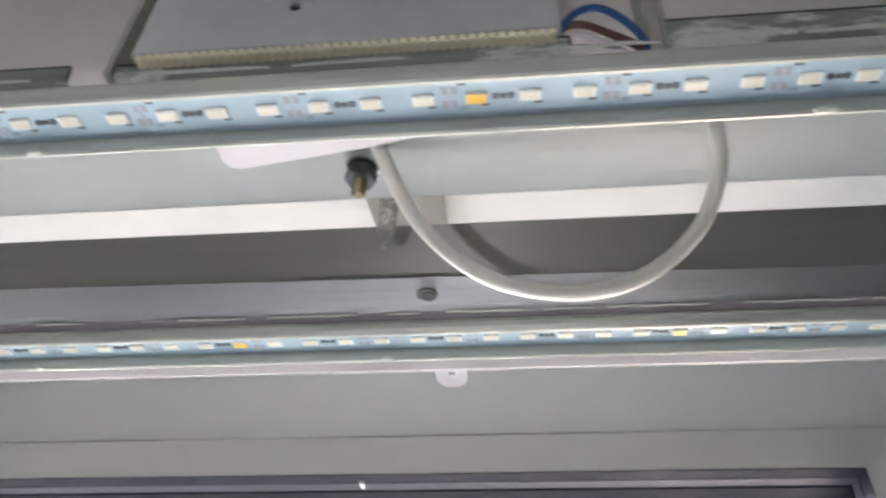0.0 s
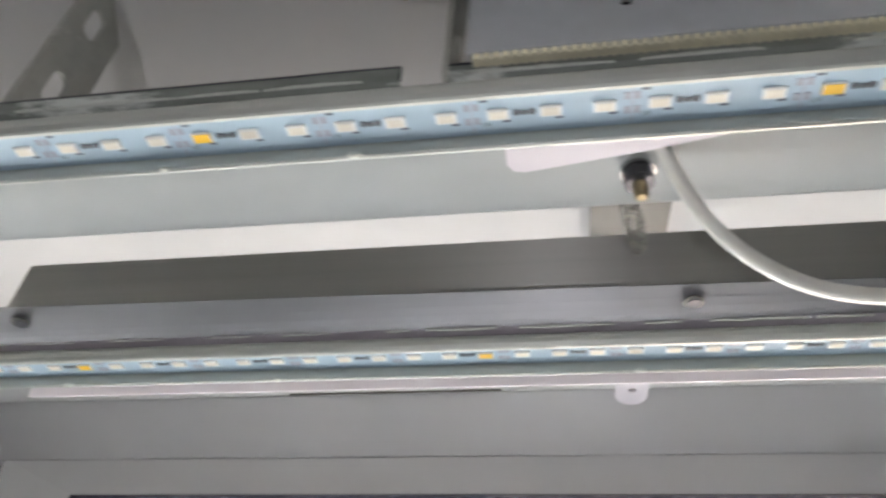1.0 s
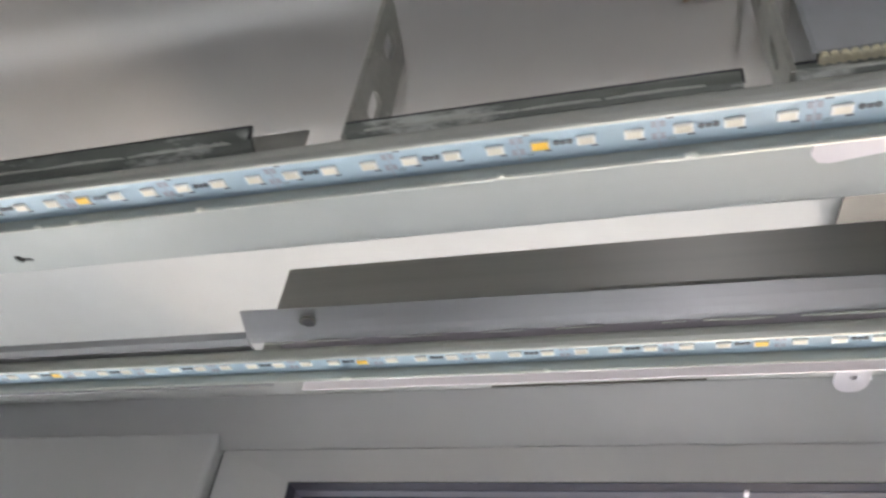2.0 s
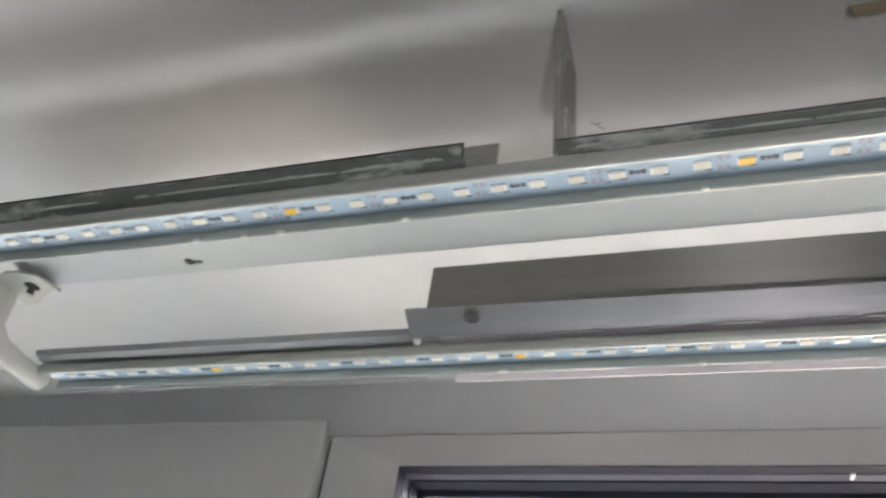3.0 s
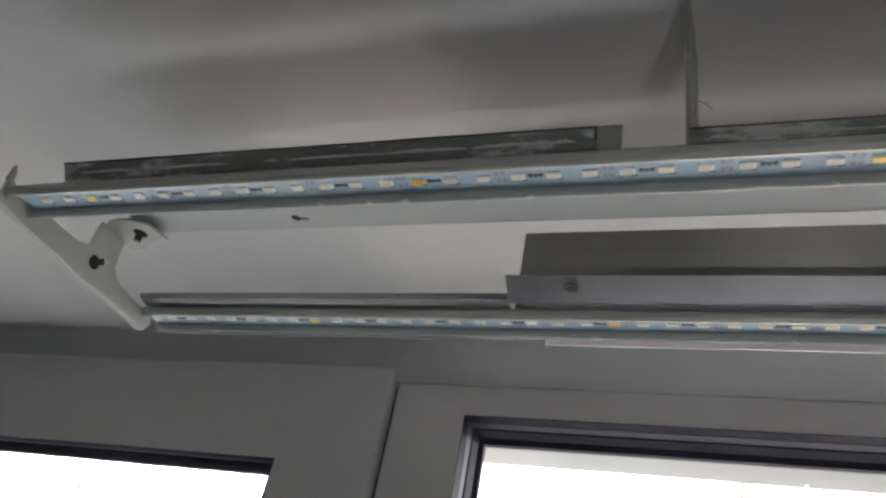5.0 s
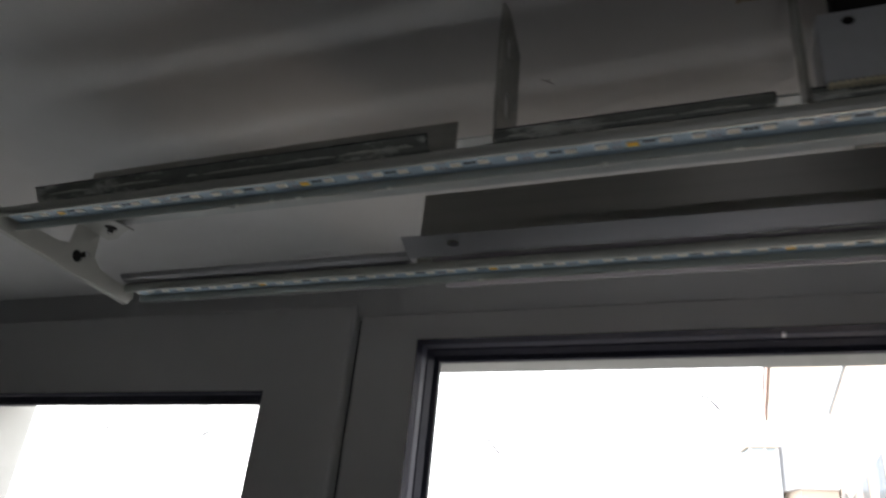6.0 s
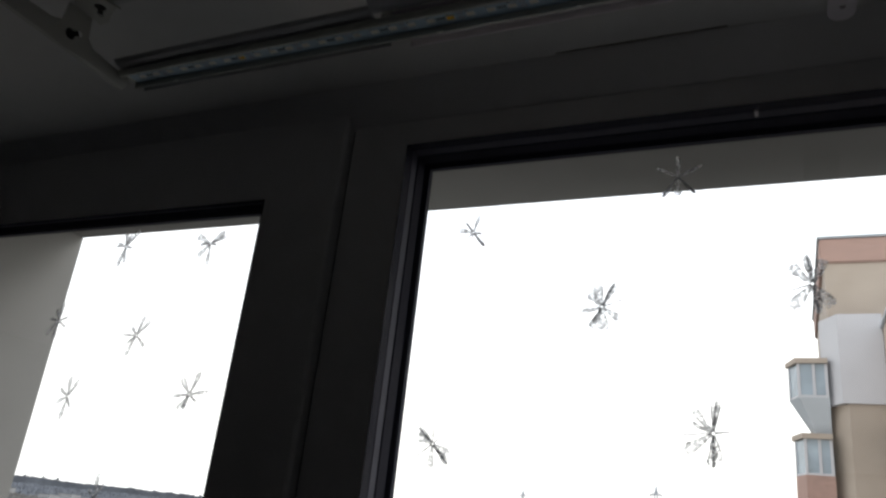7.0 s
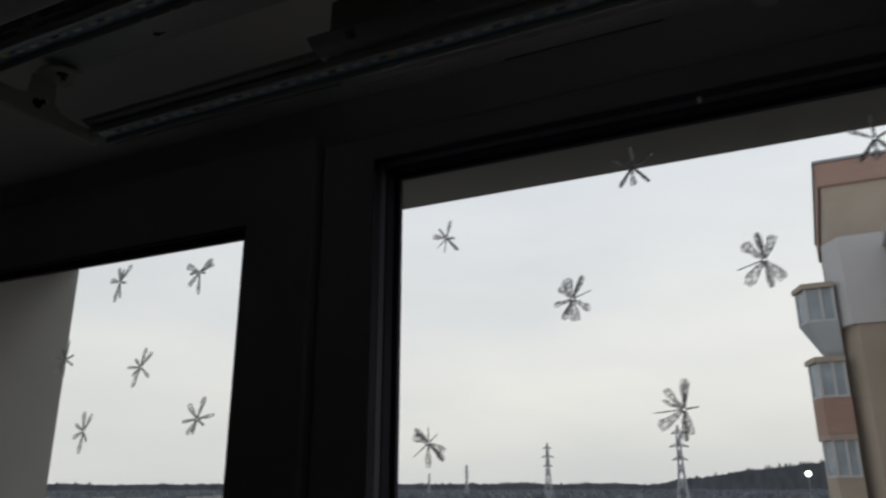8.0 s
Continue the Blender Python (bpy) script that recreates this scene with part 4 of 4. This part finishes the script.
r = random.Random(21)
for lo, hi, count, size, name in ((330, 620, 1100, 6.5, "near_woods"), (600, 1100, 3200, 9.0, "middle_woods"), (1000, 2500, 6000, 14.0, "far_woods")):
    bm = bmesh.new()
    for i in range(count):
        d = r.uniform(lo, hi)
        a = math.radians(r.uniform(-62, 28))
        clump(bm, d * math.sin(a), d * math.cos(a), GZ - 1, size * r.uniform(0.8, 1.6), size * r.uniform(0.7, 1.25), r)
    tagged(part(name, bm, M_FAR_HAZED if name == "far_woods" else M_WOODS), "brownish bare winter trees in the distance", "woods", kind="stuff")
bm = bmesh.new()
prev = None
for i in range(2201):
    a = math.radians(-75 + 110 * i / 2200)
    d = 2600
    base = GZ - 4
    rise = max(0.0, min(1.0, (math.degrees(a) + 11) / 13))
    tree = abs(noise.noise(Vector((i * 0.23, 5, 0)))) * 20 + abs(noise.noise(Vector((i * 0.71, 9, 0)))) * 14
    h = 20 + 7 * noise.noise(Vector((i * 0.016, 2, 0))) + tree * (0.6 + 0.7 * rise) + 70 * rise
    cur = [bm.verts.new((d * math.sin(a), d * math.cos(a), base)), bm.verts.new((d * math.sin(a), d * math.cos(a), base + h + 10)), bm.verts.new((d * 1.15 * math.sin(a), d * 1.15 * math.cos(a), base))]
    if prev:
        bm.faces.new((prev[0], cur[0], cur[1], prev[1]))
        bm.faces.new((prev[1], cur[1], cur[2], prev[2]))
    prev = cur
tagged(part("far_hills", bm, M_FAR_HAZED), "wooded hills on the horizon, coloured bluish for haze", "hills", kind="stuff")


def pylon(x, y, z, height):
    p = thing("power_pylon", (x, y, z), "grey steel lattice power pylon in the distance", "pylon", "power pylons")
    bm = bmesh.new()
    w = height * 0.075
    lev = [0, 0.25, 0.45, 0.6, 0.75, 0.88, 1.0]
    wid = [1.0, 0.66, 0.42, 0.30, 0.26, 0.22, 0.05]
    th = height * 0.007
    for sx, sy in ((-1, -1), (1, -1), (1, 1), (-1, 1)):
        tube([(sx * w * b, sy * w * b, height * a) for a, b in zip(lev, wid)], th, 5, bm)
    for k in range(len(lev) - 1):
        for s in (-1, 1):
            tube([(-w * wid[k], s * w * wid[k], height * lev[k]), (w * wid[k + 1], s * w * wid[k + 1], height * lev[k + 1])], th * 0.8, 4, bm)
            tube([(w * wid[k], s * w * wid[k], height * lev[k]), (-w * wid[k + 1], s * w * wid[k + 1], height * lev[k + 1])], th * 0.8, 4, bm)
    part("mast", bm, M_PYLON, p)
    for a, b in ((0.62, 0.085), (0.76, 0.11), (0.9, 0.075)):
        bm = bmesh.new()
        tube([(-height * b, 0, height * a), (0, 0, height * (a + 0.015)), (height * b, 0, height * a)], th, 5, bm)
        tube([(-height * b, 0, height * a), (0, 0, height * (a + 0.05)), (height * b, 0, height * a)], th * 0.8, 5, bm)
        part("cross_arm", bm, M_PYLON, p)


pylon(-94, 600, GZ, 68)
pylon(-296, 900, GZ, 74)
pylon(-560, 1250, GZ, 60)
pylon(-760, 1500, GZ, 50)

# far panes are paled in their base colour to stand in for haze
M_BLOCKWIN = mat("haze_paled_window_glass", (0.30, 0.31, 0.34), 0.4, scale=1.0, vary=0.2)
for i in range(34):
    tall = i < 17
    d = r.uniform(700, 1050) if tall else r.uniform(400, 640)
    a = math.radians(r.uniform(-58, -36) if i < 17 else r.uniform(-24, 6))
    w, dp, h = (r.uniform(13, 24), 12, r.uniform(11, 15)) if tall else (r.uniform(9, 18), 9, r.uniform(4, 6))
    x, y = d * math.sin(a), d * math.cos(a)
    b = thing("distant_house", (x, y, GZ), "pale apartment block far off" if tall else "low house with a pitched roof far off", "house", "houses in the distance")
    part("wall", box(-w / 2, w / 2, -dp / 2, dp / 2, 0, h), M_BLOCK, b)
    if tall:
        part("roof", box(-w / 2 - 0.3, w / 2 + 0.3, -dp / 2 - 0.3, dp / 2 + 0.3, h, h + 0.7), M_FAR_HAZED, b)
        for u in range(int(h // 3)):
            for c in range(int(w // 4)):
                part("window", box(-w / 2 + 1.2 + c * 4, -w / 2 + 2.8 + c * 4, -dp / 2 - 0.05, -dp / 2 + 0.2, 1 + u * 3, 2.5 + u * 3), M_BLOCKWIN, b)
    else:
        part("roof", prism([(-dp / 2 - 0.6, h), (dp / 2 + 0.6, h), (0, h + 2.4)], -w / 2 - 0.5, w / 2 + 0.5), M_ROOF, b)

home = thing("red_roofed_house", (-13, 420, -14), "small house with an orange-red tiled roof far off", "house")
part("wall", box(-3.6, 3.6, -3, 3, GZ + 14, 4.2), M_BLOCK, home)
part("roof", prism([(-3.5, 4.2), (3.5, 4.2), (0, 7.2)], -4.3, 4.3), mat("red_roof_tiles", (0.26, 0.14, 0.10), 0.85, scale=1.0, vary=0.2), home, "orange-red pitched roof")
lampob = thing("floodlight", (-6.0, 420, 4.6), "bright distant floodlight on a mast", "floodlight")
part("mast", tube([(0, 0, GZ - 4.6), (0, 0, 0)], 0.07, 8), M_PYLON, lampob)
bm = bmesh.new()
bmesh.ops.create_icosphere(bm, subdivisions=3, radius=1.3)
part("lens", bm, glow("floodlight_glow", (1.0, 0.98, 0.92), 6.0), lampob, "glowing lens")

# ---- neighbouring wing of the building ----
HX, HY, STOREY = 1.45, 32.0, 2.85
wing = thing("apartment_wing", (0, 0, GZ), "beige and brown rendered apartment building with glazed balconies", "building")
wing.location = (0, 0, 0)
part("wall", box(HX, HX + 16, HY, HY + 12, GZ, 11.2), M_BEIGE, wing, "beige rendered wall")
part("parapet", box(HX - 0.12, HX + 16.1, HY - 0.12, HY + 12.1, 11.2, 12.25, 0.05), M_BRICK, wing, "reddish brown parapet")
part("cornice", box(HX - 0.2, HX + 16.2, HY - 0.2, HY + 12.2, 12.25, 12.36, 0.03), M_BALC, wing)
part("pier", prism([(HX + 0.25, HY - 1.1), (HX + 1.75, HY - 1.1), (HX + 1.75, HY), (HX - 0.35, HY)], 5.35, 8.75, "z"), M_SLAB, wing, "white rendered bay")
part("bay", prism([(HX + 0.45, HY - 1.0), (HX + 1.70, HY - 1.0), (HX + 1.70, HY), (HX - 0.15, HY)], GZ, 5.35, "z"), M_BEIGE, wing, "brownish bay")
part("side_wall", box(3.22, 7, 20.0, HY, GZ, 8.15), M_PEACH, wing, "reddish brick wall")
part("side_cornice", box(3.12, 7.1, 19.9, HY, 8.15, 8.32, 0.02), M_BALC, wing)
for s in range(4):
    for k in range(4):
        y, z = 21.6 + 2.9 * k, 3.1 - STOREY * s
        win = part("window", box(3.16, 3.30, y - 0.75, y + 0.75, z, z + 1.5), M_BEIGE, wing, "beige framed window")
        part("pane", box(3.14, 3.18, y - 0.65, y - 0.04, z + 0.1, z + 1.4), M_DGLASS, win)
        part("pane", box(3.14, 3.18, y + 0.04, y + 0.65, z + 0.1, z + 1.4), M_DGLASS, win)
M_PGLASS = mat("grey_balcony_glass", (0.20, 0.24, 0.27), 0.15, scale=2, vary=0.5)
for s in range(7):
    z, sh = 4.30 - STOREY * s, 0.10 * min(s, 3)
    low = [(HX - 1.55 + sh, HY + 0.2), (HX - 1.2 + sh, HY - 0.75), (HX - 0.15, HY - 0.75), (HX - 0.15, HY + 0.2)]
    if s == 0:
        bm = bmesh.new()
        top = [bm.verts.new((x, y, z + 1.30)) for x, y in low]
        bot = [bm.verts.new((x, y, z - 0.05)) for x, y in ((HX - 0.75, HY + 0.2), (HX - 0.65, HY - 0.35), (HX - 0.15, HY - 0.35), (HX - 0.15, HY + 0.2))]
        for k in range(4):
            bm.faces.new((top[k], top[(k + 1) % 4], bot[(k + 1) % 4], bot[k]))
        bm.faces.new(top)
        bm.faces.new(bot)
    else:
        bm = prism(low, z - 0.05, z + 1.30, "z")
    bal = part("balcony", bm, (M_BALC, M_BRICK, M_BEIGE)[s % 3], wing, "enclosed balcony")
    part("glazing", prism([(HX - 1.50 + sh, HY + 0.15), (HX - 1.16 + sh, HY - 0.70), (HX - 0.2, HY - 0.70), (HX - 0.2, HY + 0.15)], z + 1.30, z + 2.60, "z"), M_PGLASS, bal, "grey glazing")
    part("roof_slab", prism([(HX - 1.65 + sh, HY + 0.3), (HX - 1.28 + sh, HY - 0.85), (HX - 0.15, HY - 0.85), (HX - 0.15, HY + 0.3)], z + 2.60, z + 2.80, "z"), M_BEIGE, bal)
    for u in (0.0, 0.55, 1.0):
        x = HX - 1.18 + sh + u * (0.96 - sh)
        part("post", box(x - 0.05, x + 0.05, HY - 0.75, HY - 0.66, z + 1.30, z + 2.60), M_SLAB, bal, "white glazing bar")
    x, y = HX - 1.50 + sh, HY + 0.15
    part("post", box(x - 0.05, x + 0.03, y - 0.04, y + 0.04, z + 1.30, z + 2.60), M_SLAB, bal, "white glazing bar")
    part("rail", prism([(HX - 1.53 + sh, HY + 0.18), (HX - 1.18 + sh, HY - 0.74), (HX - 0.18, HY - 0.74), (HX - 0.18, HY + 0.18)], z + 1.28, z + 1.38, "z"), M_SLAB, bal, "white sill rail")
